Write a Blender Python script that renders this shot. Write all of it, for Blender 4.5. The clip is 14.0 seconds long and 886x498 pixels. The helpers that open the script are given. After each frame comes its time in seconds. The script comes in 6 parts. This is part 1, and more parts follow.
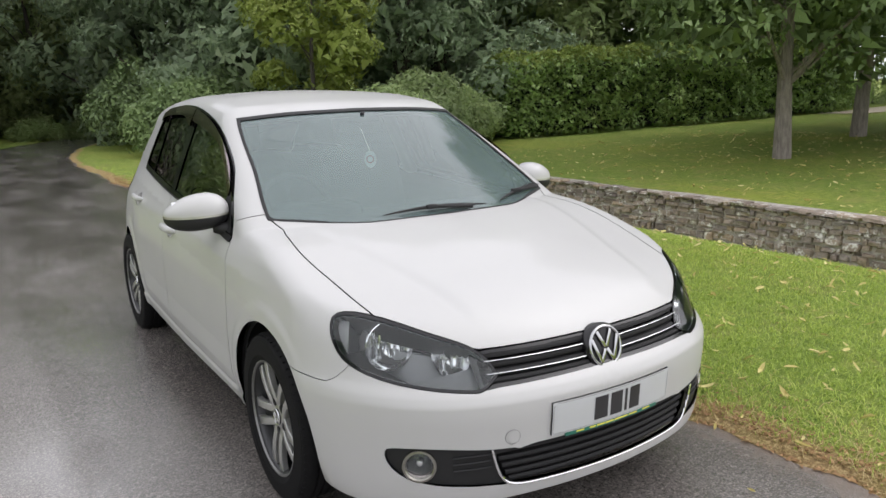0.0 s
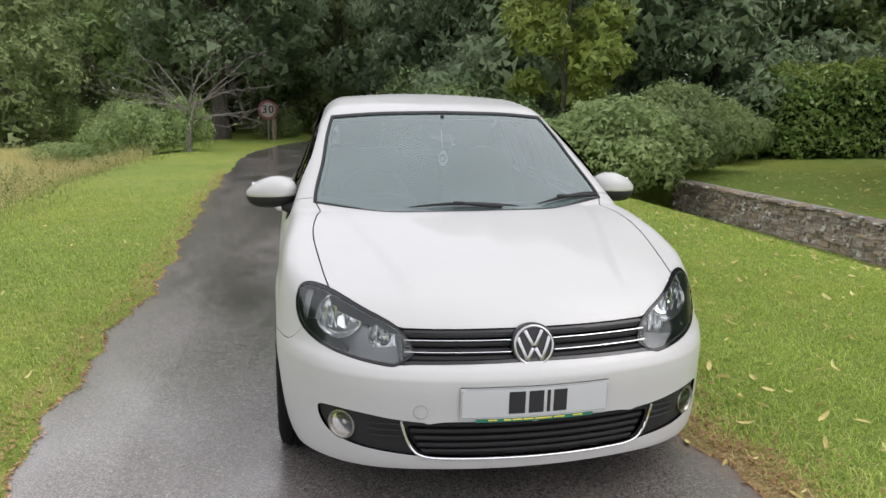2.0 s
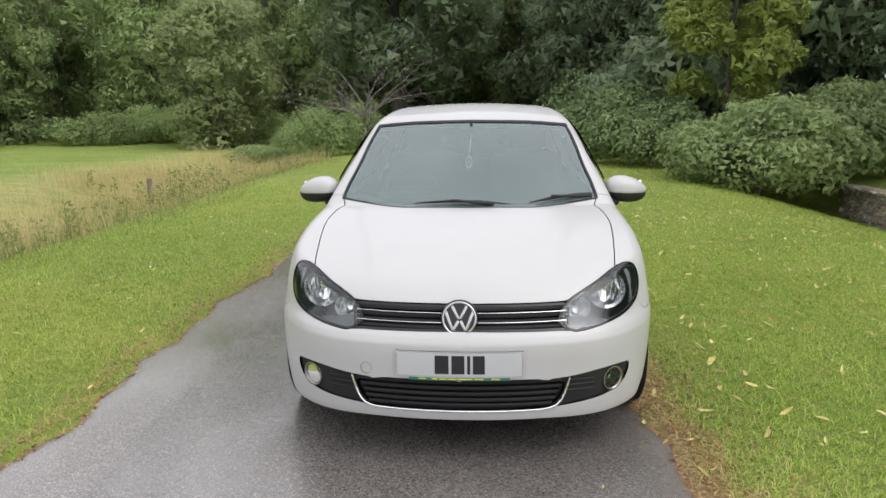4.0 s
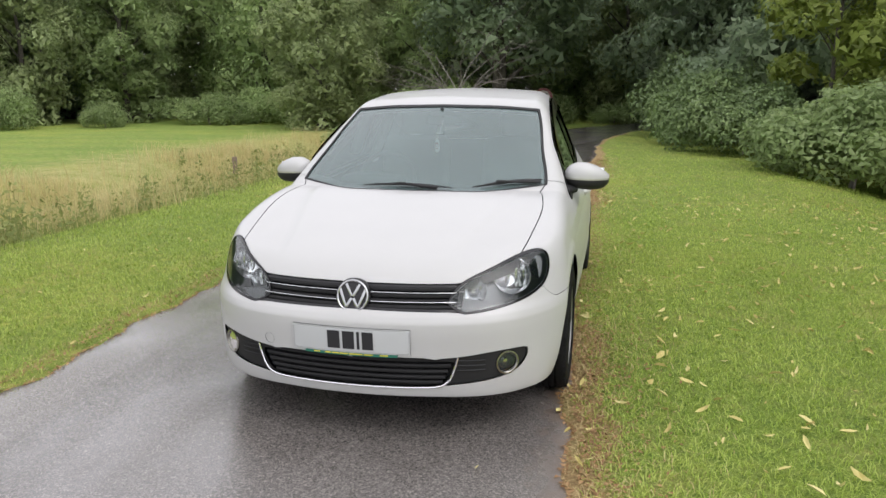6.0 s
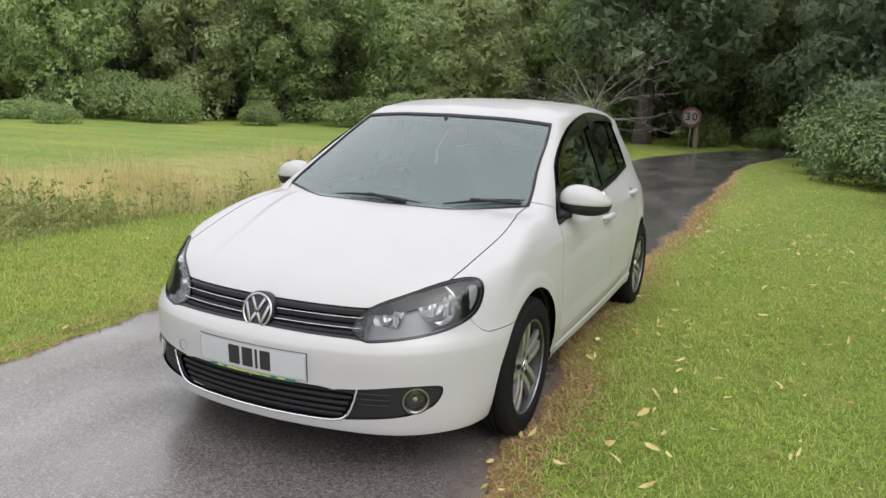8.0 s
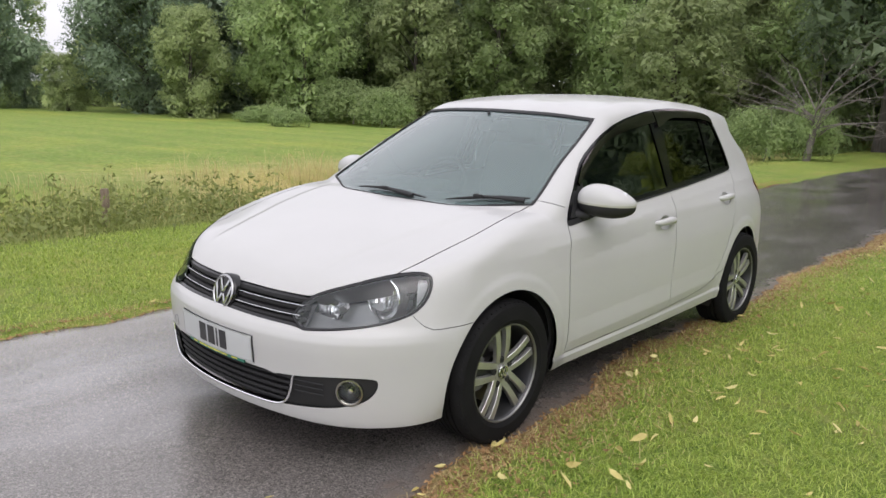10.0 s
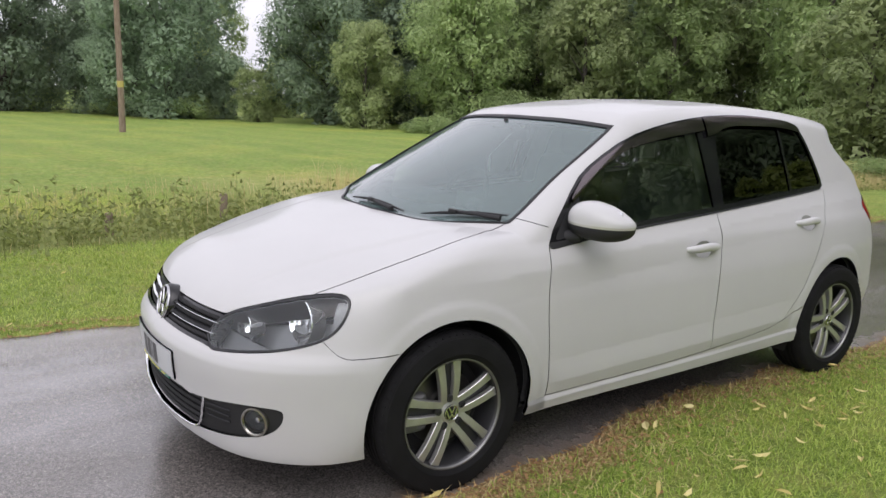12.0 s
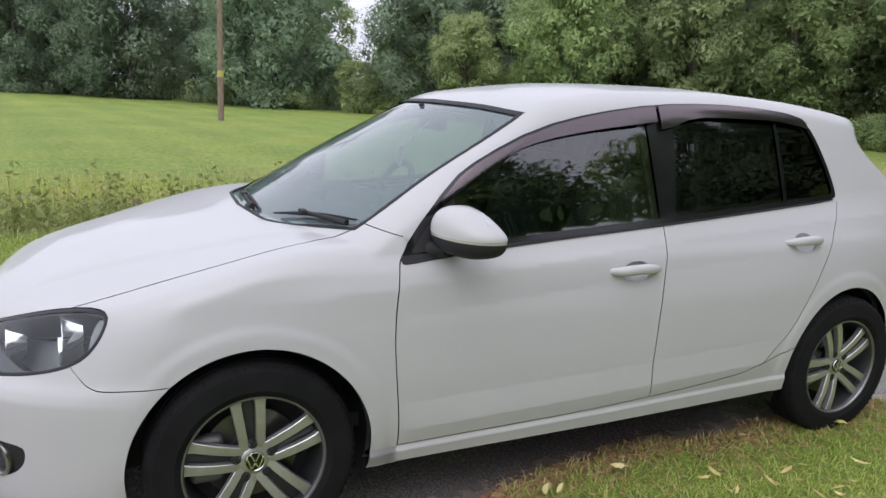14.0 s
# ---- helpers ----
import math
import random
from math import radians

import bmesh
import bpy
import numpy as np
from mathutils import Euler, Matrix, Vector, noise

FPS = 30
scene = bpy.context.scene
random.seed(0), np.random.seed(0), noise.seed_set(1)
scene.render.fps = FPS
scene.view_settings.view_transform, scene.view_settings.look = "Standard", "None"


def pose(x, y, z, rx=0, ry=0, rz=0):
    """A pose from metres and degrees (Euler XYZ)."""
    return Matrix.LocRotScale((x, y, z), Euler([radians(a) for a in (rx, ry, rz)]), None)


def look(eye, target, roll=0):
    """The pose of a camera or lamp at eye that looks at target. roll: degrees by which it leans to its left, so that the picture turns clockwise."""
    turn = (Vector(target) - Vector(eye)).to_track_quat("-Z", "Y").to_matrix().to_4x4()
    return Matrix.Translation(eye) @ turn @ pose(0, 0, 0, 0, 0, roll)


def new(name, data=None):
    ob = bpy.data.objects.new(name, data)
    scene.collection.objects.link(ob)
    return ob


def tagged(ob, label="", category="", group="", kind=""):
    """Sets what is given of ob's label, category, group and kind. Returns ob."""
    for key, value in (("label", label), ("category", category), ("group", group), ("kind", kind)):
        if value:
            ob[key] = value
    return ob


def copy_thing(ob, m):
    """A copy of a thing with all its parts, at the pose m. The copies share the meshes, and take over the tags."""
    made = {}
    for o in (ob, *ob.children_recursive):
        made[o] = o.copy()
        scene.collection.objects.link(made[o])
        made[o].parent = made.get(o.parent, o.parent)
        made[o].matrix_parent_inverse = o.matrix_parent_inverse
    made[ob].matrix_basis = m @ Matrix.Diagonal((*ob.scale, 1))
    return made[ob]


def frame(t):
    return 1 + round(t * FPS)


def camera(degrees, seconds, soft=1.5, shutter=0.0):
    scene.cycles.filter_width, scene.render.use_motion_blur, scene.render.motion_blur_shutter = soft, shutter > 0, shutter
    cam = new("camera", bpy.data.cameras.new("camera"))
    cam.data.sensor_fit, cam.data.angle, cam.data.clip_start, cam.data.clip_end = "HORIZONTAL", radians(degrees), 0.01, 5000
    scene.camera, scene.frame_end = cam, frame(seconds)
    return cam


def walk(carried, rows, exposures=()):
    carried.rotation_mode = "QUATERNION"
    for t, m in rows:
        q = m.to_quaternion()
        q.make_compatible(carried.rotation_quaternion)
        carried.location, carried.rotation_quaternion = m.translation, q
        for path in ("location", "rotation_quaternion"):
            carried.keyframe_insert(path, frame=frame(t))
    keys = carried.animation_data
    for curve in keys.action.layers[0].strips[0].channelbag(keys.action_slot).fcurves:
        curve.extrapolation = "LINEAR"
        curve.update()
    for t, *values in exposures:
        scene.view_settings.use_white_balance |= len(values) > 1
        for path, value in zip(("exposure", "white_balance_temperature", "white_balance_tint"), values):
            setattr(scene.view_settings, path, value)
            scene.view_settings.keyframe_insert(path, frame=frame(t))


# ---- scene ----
cam = camera(61.05, 14.0)
PATH = [
    (0.0, pose(-1.694, -1.640, 1.468, 78.10, 1.59, -32.65)),
    (0.5, pose(-1.357, -1.787, 1.444, 77.64, 0.50, -24.20)),
    (1.0, pose(-1.167, -1.971, 1.404, 76.89, -0.59, -19.10)),
    (1.5, pose(-1.019, -2.173, 1.430, 76.10, 0.00, -16.58)),
    (2.0, pose(-0.758, -2.267, 1.435, 79.04, -0.33, -10.74)),
    (2.5, pose(-0.535, -2.434, 1.456, 80.39, -0.01, -6.29)),
    (3.0, pose(-0.359, -2.617, 1.464, 79.88, 0.16, -2.54)),
    (5.5, pose(0.906, -2.994, 1.513, 78.40, 0.60, 10.89)),
    (6.0, pose(1.057, -2.836, 1.488, 77.99, 0.09, 12.93)),
    (6.5, pose(1.217, -2.682, 1.477, 77.98, -1.03, 15.34)),
    (7.0, pose(1.488, -2.573, 1.461, 78.22, -1.82, 18.35)),
    (7.5, pose(1.652, -2.375, 1.462, 78.38, -2.34, 21.63)),
    (8.0, pose(1.839, -2.222, 1.483, 78.62, -2.37, 25.16)),
    (10.5, pose(2.759, -1.346, 1.458, 78.38, -1.95, 46.47)),
    (11.0, pose(2.783, -1.110, 1.471, 78.50, -1.93, 49.94)),
    (11.5, pose(2.929, -0.883, 1.456, 78.72, -1.80, 53.27)),
    (12.0, pose(3.000, -0.640, 1.452, 78.85, -1.81, 56.29)),
    (12.5, pose(2.962, -0.377, 1.449, 79.16, -1.85, 58.75)),
    (13.0, pose(3.019, -0.074, 1.449, 78.96, -2.02, 60.94)),
    (13.5, pose(3.024, 0.204, 1.444, 78.70, -2.31, 63.10)),
    (14.0, pose(2.956, 0.468, 1.430, 78.13, -2.64, 65.07)),
]
walk(cam, PATH, [(0.0, 0.33, 6450, 14), (8.0, 0.31, 6450, 14), (11.0, 0.21, 6400, 18), (12.5, 0.16, 6250, 19), (14.0, 0.14, 6050, 19)])

# ---- overcast daylight ----
CLOUD = 1.0
SUN_DIR = Vector((0.55, -0.25, 0.75)).normalized()
world = bpy.data.worlds.new("overcast_sky")
world.use_nodes = True
scene.world = world
wn, wl = world.node_tree.nodes, world.node_tree.links
wn.clear()
sky = wn.new("ShaderNodeTexSky")
sky.sky_type, sky.sun_disc = "NISHITA", False
sky.sun_elevation, sky.sun_rotation = math.asin(SUN_DIR.z), math.atan2(SUN_DIR.x, SUN_DIR.y)
sky.air_density, sky.dust_density, sky.ozone_density = 1.0, 6.0, 1.0
grey = wn.new("ShaderNodeHueSaturation")
grey.inputs["Saturation"].default_value = 0.12
back = wn.new("ShaderNodeBackground")
back.inputs["Strength"].default_value = 0.05
wout = wn.new("ShaderNodeOutputWorld")
# closed cloud cover: brightest overhead, a third of that at the horizon, softly mottled
wtc, wsep = wn.new("ShaderNodeTexCoord"), wn.new("ShaderNodeSeparateXYZ")
wl.new(wtc.outputs["Generated"], wsep.inputs[0])
high = wn.new("ShaderNodeMapRange")
high.inputs["From Min"].default_value, high.inputs["From Max"].default_value = 0.0, 1.0
high.inputs["To Min"].default_value, high.inputs["To Max"].default_value = CLOUD * 0.84, CLOUD
wl.new(wsep.outputs["Z"], high.inputs["Value"])
wnoise = wn.new("ShaderNodeTexNoise")
wnoise.inputs["Scale"].default_value, wnoise.inputs["Detail"].default_value = 2.6, 5.0
wl.new(wtc.outputs["Generated"], wnoise.inputs["Vector"])
wramp = wn.new("ShaderNodeMapRange")
wramp.inputs["From Min"].default_value, wramp.inputs["From Max"].default_value = 0.3, 0.7
wramp.inputs["To Min"].default_value, wramp.inputs["To Max"].default_value = 0.88, 1.06
wl.new(wnoise.outputs["Fac"], wramp.inputs["Value"])
wmul = wn.new("ShaderNodeMath")
wmul.operation = "MULTIPLY"
wl.new(high.outputs["Result"], wmul.inputs[0])
wl.new(wramp.outputs["Result"], wmul.inputs[1])
cloud = wn.new("ShaderNodeMix")
cloud.data_type, cloud.blend_type = "RGBA", "MULTIPLY"
cloud.inputs["Factor"].default_value = 1.0
cloud.inputs["A"].default_value = (0.985, 1.0, 1.035, 1)
wl.new(wmul.outputs[0], cloud.inputs["B"])
wl.new(sky.outputs["Color"], grey.inputs["Color"])
wl.new(grey.outputs["Color"], back.inputs["Color"])
veil, wadd = wn.new("ShaderNodeBackground"), wn.new("ShaderNodeAddShader")
wl.new(cloud.outputs["Result"], veil.inputs["Color"])
wl.new(back.outputs[0], wadd.inputs[0])
wl.new(veil.outputs[0], wadd.inputs[1])
wl.new(wadd.outputs[0], wout.inputs["Surface"])
sun = new("sun", bpy.data.lights.new("sun", "SUN"))
sun.data.energy, sun.data.angle, sun.data.color = 0.5, radians(60), (1.0, 0.97, 0.92)
sun.matrix_world = look(SUN_DIR * 30, (0, 0, 0))

# ---- materials ----
def nodes_of(name):
    m = bpy.data.materials.new(name)
    m.use_nodes = True
    t = m.node_tree
    return m, t.nodes, t.links, t.nodes["Principled BSDF"]


def noise_node(n, l, scale, detail=4.0, rough=0.55, coord="Object", vec=None):
    tx = n.new("ShaderNodeTexNoise")
    tx.inputs["Scale"].default_value, tx.inputs["Detail"].default_value, tx.inputs["Roughness"].default_value = scale, detail, rough
    if vec is None:
        tc = n.new("ShaderNodeTexCoord")
        l.new(tc.outputs[coord], tx.inputs["Vector"])
    else:
        l.new(vec, tx.inputs["Vector"])
    return tx


def ramp(n, l, fac, stops):
    r = n.new("ShaderNodeValToRGB")
    e = r.color_ramp.elements
    e[0].position, e[0].color = stops[0][0], (*stops[0][1], 1)
    e[1].position, e[1].color = stops[-1][0], (*stops[-1][1], 1)
    for p, c in stops[1:-1]:
        k = e.new(p)
        k.color = (*c, 1)
    l.new(fac, r.inputs["Fac"])
    return r


def mixed(n, l, a, b, fac, kind="MIX"):
    m = n.new("ShaderNodeMix")
    m.data_type, m.blend_type = "RGBA", kind
    for sock, v in (("A", a), ("B", b), ("Factor", fac)):
        s = [i for i in m.inputs if i.name == sock and (i.type == "RGBA" or (sock == "Factor" and i.type == "VALUE"))][0]
        if isinstance(v, (int, float)):
            s.default_value = v
        elif isinstance(v, tuple):
            s.default_value = (*v, 1)
        else:
            l.new(v, s)
    return [o for o in m.outputs if o.type == "RGBA"][0]


def bumped(n, l, bsdf, height, strength, dist=0.01):
    b = n.new("ShaderNodeBump")
    b.inputs["Strength"].default_value, b.inputs["Distance"].default_value = strength, dist
    l.new(height, b.inputs["Height"])
    l.new(b.outputs["Normal"], bsdf.inputs["Normal"])
    return b


def plain(name, color, rough=0.5, metal=0.0, spread=0.12, scale=12.0, bump=0.0, bump_scale=200.0, coat=0.0):
    """A surface of one colour with slight unevenness in tone, gloss and relief."""
    m, n, l, b = nodes_of(name)
    tx = noise_node(n, l, scale, 5.0)
    lo, hi = tuple(c * (1 - spread) for c in color), tuple(min(1, c * (1 + spread)) for c in color)
    r = ramp(n, l, tx.outputs["Fac"], [(0.3, lo), (0.7, hi)])
    l.new(r.outputs["Color"], b.inputs["Base Color"])
    mr = n.new("ShaderNodeMapRange")
    mr.inputs["To Min"].default_value, mr.inputs["To Max"].default_value = max(0.02, rough * 0.85), min(1, rough * 1.15)
    l.new(tx.outputs["Fac"], mr.inputs["Value"])
    l.new(mr.outputs["Result"], b.inputs["Roughness"])
    b.inputs["Metallic"].default_value, b.inputs["Coat Weight"].default_value = metal, coat
    b.inputs["Coat Roughness"].default_value = 0.03
    if bump:
        bumped(n, l, b, noise_node(n, l, bump_scale, 3.0).outputs["Fac"], bump, 0.002)
    return m


def leaf_mat(name, dark, mid, light, gloss=0.45, trans=0.25, vary=0.30, patch=0.55):
    """Leaves: colour by leaf and by branch, a little light let through."""
    m, n, l, b = nodes_of(name)
    geo = n.new("ShaderNodeNewGeometry")
    big = noise_node(n, l, patch, 4.0)
    mul = n.new("ShaderNodeMath")
    mul.operation = "MULTIPLY_ADD"
    l.new(geo.outputs["Random Per Island"], mul.inputs[0])
    mul.inputs[1].default_value = vary
    half = n.new("ShaderNodeMath")
    half.operation = "MULTIPLY"
    half.inputs[1].default_value = 1.0 - vary
    l.new(big.outputs["Fac"], half.inputs[0])
    l.new(half.outputs[0], mul.inputs[2])
    r = ramp(n, l, mul.outputs[0], [(0.15, dark), (0.5, mid), (0.85, light)])
    info = n.new("ShaderNodeObjectInfo")
    hs = n.new("ShaderNodeHueSaturation")
    mr = n.new("ShaderNodeMapRange")
    mr.inputs["To Min"].default_value, mr.inputs["To Max"].default_value = 0.8, 1.25
    l.new(info.outputs["Random"], mr.inputs["Value"])
    l.new(mr.outputs["Result"], hs.inputs["Value"])
    l.new(r.outputs["Color"], hs.inputs["Color"])
    l.new(hs.outputs["Color"], b.inputs["Base Color"])
    b.inputs["Roughness"].default_value = gloss
    b.inputs["Specular IOR Level"].default_value = 0.35
    tr = n.new("ShaderNodeBsdfTranslucent")
    l.new(hs.outputs["Color"], tr.inputs["Color"])
    mx = n.new("ShaderNodeMixShader")
    mx.inputs[0].default_value = trans
    out = n["Material Output"]
    l.new(b.outputs[0], mx.inputs[1])
    l.new(tr.outputs[0], mx.inputs[2])
    l.new(mx.outputs[0], out.inputs["Surface"])
    return m


def glass_mat(name, tint, thin=0.0, rough=0.0, mist=0.0, sheen=(1, 1, 1), gloss=1.9):
    """Thin pane: Fresnel gloss over tinted see-through, misted where damp."""
    m, n, l, b = nodes_of(name)
    n.remove(b)
    tr, gl, fr, mx = n.new("ShaderNodeBsdfTransparent"), n.new("ShaderNodeBsdfGlossy"), n.new("ShaderNodeFresnel"), n.new("ShaderNodeMixShader")
    tr.inputs["Color"].default_value = (*tint, 1)
    gl.inputs["Roughness"].default_value = rough
    gl.inputs["Color"].default_value = (*sheen, 1)
    fr.inputs["IOR"].default_value = 1.52
    am = n.new("ShaderNodeMath")
    am.operation, am.use_clamp = "MULTIPLY_ADD", True
    am.inputs[1].default_value, am.inputs[2].default_value = gloss, thin
    l.new(fr.outputs[0], am.inputs[0])
    l.new(am.outputs[0], mx.inputs[0])
    clear = tr.outputs[0]
    if mist:
        df, m2 = n.new("ShaderNodeBsdfDiffuse"), n.new("ShaderNodeMixShader")
        df.inputs["Color"].default_value = (0.46, 0.62, 0.61, 1)
        tx = noise_node(n, l, 2.2, 3.0)
        mr = n.new("ShaderNodeMapRange")
        mr.inputs["To Min"].default_value, mr.inputs["To Max"].default_value = mist * 0.7, mist * 1.3
        l.new(tx.outputs["Fac"], mr.inputs["Value"])
        l.new(mr.outputs["Result"], m2.inputs[0])
        l.new(clear, m2.inputs[1])
        l.new(df.outputs[0], m2.inputs[2])
        clear = m2.outputs[0]
    l.new(clear, mx.inputs[1])
    l.new(gl.outputs[0], mx.inputs[2])
    l.new(mx.outputs[0], n["Material Output"].inputs["Surface"])
    return m


def paint_mat():
    """White car paint under a clear coat, with rain beads on it."""
    m, n, l, b = nodes_of("white_paint")
    tx = noise_node(n, l, 3.0, 4.0)
    r = ramp(n, l, tx.outputs["Fac"], [(0.3, (0.465, 0.465, 0.46)), (0.7, (0.48, 0.48, 0.475))])
    l.new(r.outputs["Color"], b.inputs["Base Color"])
    b.inputs["Roughness"].default_value = 0.5
    b.inputs["Specular IOR Level"].default_value = 0.3
    b.inputs["Coat Weight"].default_value, b.inputs["Coat Roughness"].default_value = 0.5, 0.03
    # beads lie on faces that look up
    vor = n.new("ShaderNodeTexVoronoi")
    vor.inputs["Scale"].default_value = 95.0
    tc = n.new("ShaderNodeTexCoord")
    l.new(tc.outputs["Object"], vor.inputs["Vector"])
    bead = n.new("ShaderNodeMapRange")
    bead.inputs["From Min"].default_value, bead.inputs["From Max"].default_value = 0.28, 0.0
    l.new(vor.outputs["Distance"], bead.inputs["Value"])
    geo, sep = n.new("ShaderNodeNewGeometry"), n.new("ShaderNodeSeparateXYZ")
    l.new(geo.outputs["Normal"], sep.inputs[0])
    up = n.new("ShaderNodeMapRange")
    up.inputs["From Min"].default_value, up.inputs["From Max"].default_value = 0.75, 1.0
    l.new(sep.outputs["Z"], up.inputs["Value"])
    mu = n.new("ShaderNodeMath")
    mu.operation = "MULTIPLY"
    l.new(bead.outputs["Result"], mu.inputs[0])
    l.new(up.outputs["Result"], mu.inputs[1])
    bp = bumped(n, l, b, mu.outputs[0], 0.25, 0.0015)
    l.new(bp.outputs["Normal"], b.inputs["Coat Normal"])
    return m


def asphalt_mat():
    """Wet tarmac: dark stone chips, a wet film, a smoother paler strip along one side."""
    m, n, l, b = nodes_of("wet_tarmac")
    tcr, mpr = n.new("ShaderNodeTexCoord"), n.new("ShaderNodeMapping")
    mpr.inputs["Scale"].default_value = (1.5, 0.65, 1)
    l.new(tcr.outputs["Object"], mpr.inputs["Vector"])
    fine, chips, big = noise_node(n, l, 52.0, 7.0, 0.78), noise_node(n, l, 190.0, 2.0), noise_node(n, l, 1.0, 7.0, 0.62, vec=mpr.outputs["Vector"])
    r = ramp(n, l, fine.outputs["Fac"], [(0.3, (0.058, 0.052, 0.047)), (0.55, (0.15, 0.137, 0.126)), (0.75, (0.33, 0.30, 0.28))])
    spots = ramp(n, l, chips.outputs["Fac"], [(0.66, (0, 0, 0)), (0.71, (1, 1, 1))])
    c = mixed(n, l, r.outputs["Color"], (0.27, 0.25, 0.23), spots.outputs["Color"])
    strip = n.new("ShaderNodeAttribute")
    strip.attribute_name = "strip"
    wet = n.new("ShaderNodeMath")
    wet.operation, wet.use_clamp = "MULTIPLY_ADD", True
    l.new(strip.outputs["Fac"], wet.inputs[0])
    wet.inputs[1].default_value = 0.55
    wear = ramp(n, l, big.outputs["Fac"], [(0.30, (0, 0, 0)), (0.72, (0.5, 0.5, 0.5))])
    l.new(wear.outputs["Color"], wet.inputs[2])
    c = mixed(n, l, c, (0.22, 0.205, 0.195), wet.outputs[0])
    grit = ramp(n, l, noise_node(n, l, 120.0, 4.0, 0.8).outputs["Fac"], [(0.36, (0.45, 0.45, 0.45)), (0.52, (0.95, 0.95, 0.95)), (0.66, (1.9, 1.85, 1.8))])
    c = mixed(n, l, c, grit.outputs["Color"], 1.0, "MULTIPLY")
    earth = n.new("ShaderNodeAttribute")
    earth.attribute_name = "earth"
    ear = n.new("ShaderNodeMath")
    ear.operation, ear.use_clamp = "MULTIPLY_ADD", True
    jit = noise_node(n, l, 9.0, 6.0, 0.7)
    l.new(jit.outputs["Fac"], ear.inputs[0])
    ear.inputs[1].default_value = 2.0
    off = n.new("ShaderNodeMath")
    off.operation = "MULTIPLY_ADD"
    l.new(earth.outputs["Fac"], off.inputs[0])
    off.inputs[1].default_value, off.inputs[2].default_value = 1.5, -1.6
    l.new(off.outputs[0], ear.inputs[2])
    c = mixed(n, l, c, (0.15, 0.105, 0.075), ear.outputs[0])
    l.new(c, b.inputs["Base Color"])
    mr = n.new("ShaderNodeMapRange")
    mr.inputs["From Min"].default_value, mr.inputs["From Max"].default_value = 0.28, 0.75
    mr.inputs["To Min"].default_value, mr.inputs["To Max"].default_value = 0.06, 0.30
    l.new(big.outputs["Fac"], mr.inputs["Value"])
    rm = n.new("ShaderNodeMath")
    rm.operation = "MULTIPLY_ADD"
    l.new(ear.outputs[0], rm.inputs[0])
    rm.inputs[1].default_value = 0.4
    l.new(mr.outputs["Result"], rm.inputs[2])
    l.new(rm.outputs[0], b.inputs["Roughness"])
    b.inputs["Specular IOR Level"].default_value = 0.9
    bp = bumped(n, l, b, fine.outputs["Fac"], 0.3, 0.005)
    rough_up = n.new("ShaderNodeMapRange")
    rough_up.inputs["From Min"].default_value, rough_up.inputs["From Max"].default_value = 0.38, 0.60
    rough_up.inputs["To Min"].default_value, rough_up.inputs["To Max"].default_value = 0.10, 0.55
    l.new(big.outputs["Fac"], rough_up.inputs["Value"])
    l.new(rough_up.outputs["Result"], bp.inputs["Strength"])
    # film of rainwater, broken where the stone stands through it
    film = n.new("ShaderNodeMapRange")
    film.inputs["From Min"].default_value, film.inputs["From Max"].default_value = 0.34, 0.62
    film.inputs["To Min"].default_value, film.inputs["To Max"].default_value = 0.85, 0.20
    l.new(big.outputs["Fac"], film.inputs["Value"])
    l.new(film.outputs["Result"], b.inputs["Coat Weight"])
    b.inputs["Coat IOR"].default_value, b.inputs["Coat Roughness"].default_value = 1.5, 0.10
    ripple = n.new("ShaderNodeBump")
    ripple.inputs["Strength"].default_value, ripple.inputs["Distance"].default_value = 0.12, 0.004
    l.new(fine.outputs["Fac"], ripple.inputs["Height"])
    l.new(ripple.outputs["Normal"], b.inputs["Coat Normal"])
    return m


def stone_mat():
    """Rubble stone: grey and brown by stone, lichen in white crusts."""
    m, n, l, b = nodes_of("rubble_stone")
    info = n.new("ShaderNodeObjectInfo")
    geo = n.new("ShaderNodeNewGeometry")
    add = n.new("ShaderNodeMath")
    add.operation = "ADD"
    l.new(info.outputs["Random"], add.inputs[0])
    l.new(geo.outputs["Random Per Island"], add.inputs[1])
    fr = n.new("ShaderNodeMath")
    fr.operation = "FRACT"
    l.new(add.outputs[0], fr.inputs[0])
    r = ramp(n, l, fr.outputs[0], [(0.0, (0.17, 0.14, 0.12)), (0.3, (0.36, 0.29, 0.225)), (0.55, (0.26, 0.225, 0.20)), (0.8, (0.43, 0.33, 0.23)), (1.0, (0.40, 0.35, 0.30))])
    tc = n.new("ShaderNodeNewGeometry")
    f = noise_node(n, l, 26.0, 6.0, 0.7, vec=tc.outputs["Position"])
    dirt = ramp(n, l, f.outputs["Fac"], [(0.3, (0.55, 0.55, 0.55)), (0.65, (1.1, 1.1, 1.1))])
    c = mixed(n, l, r.outputs["Color"], dirt.outputs["Color"], 1.0, "MULTIPLY")
    li = noise_node(n, l, 4.5, 8.0, 0.8, vec=tc.outputs["Position"])
    lm = ramp(n, l, li.outputs["Fac"], [(0.535, (0, 0, 0)), (0.60, (1, 1, 1))])
    c = mixed(n, l, c, (0.72, 0.71, 0.66), lm.outputs["Color"])
    l.new(c, b.inputs["Base Color"])
    b.inputs["Roughness"].default_value = 0.85
    bumped(n, l, b, f.outputs["Fac"], 0.6, 0.02)
    return m


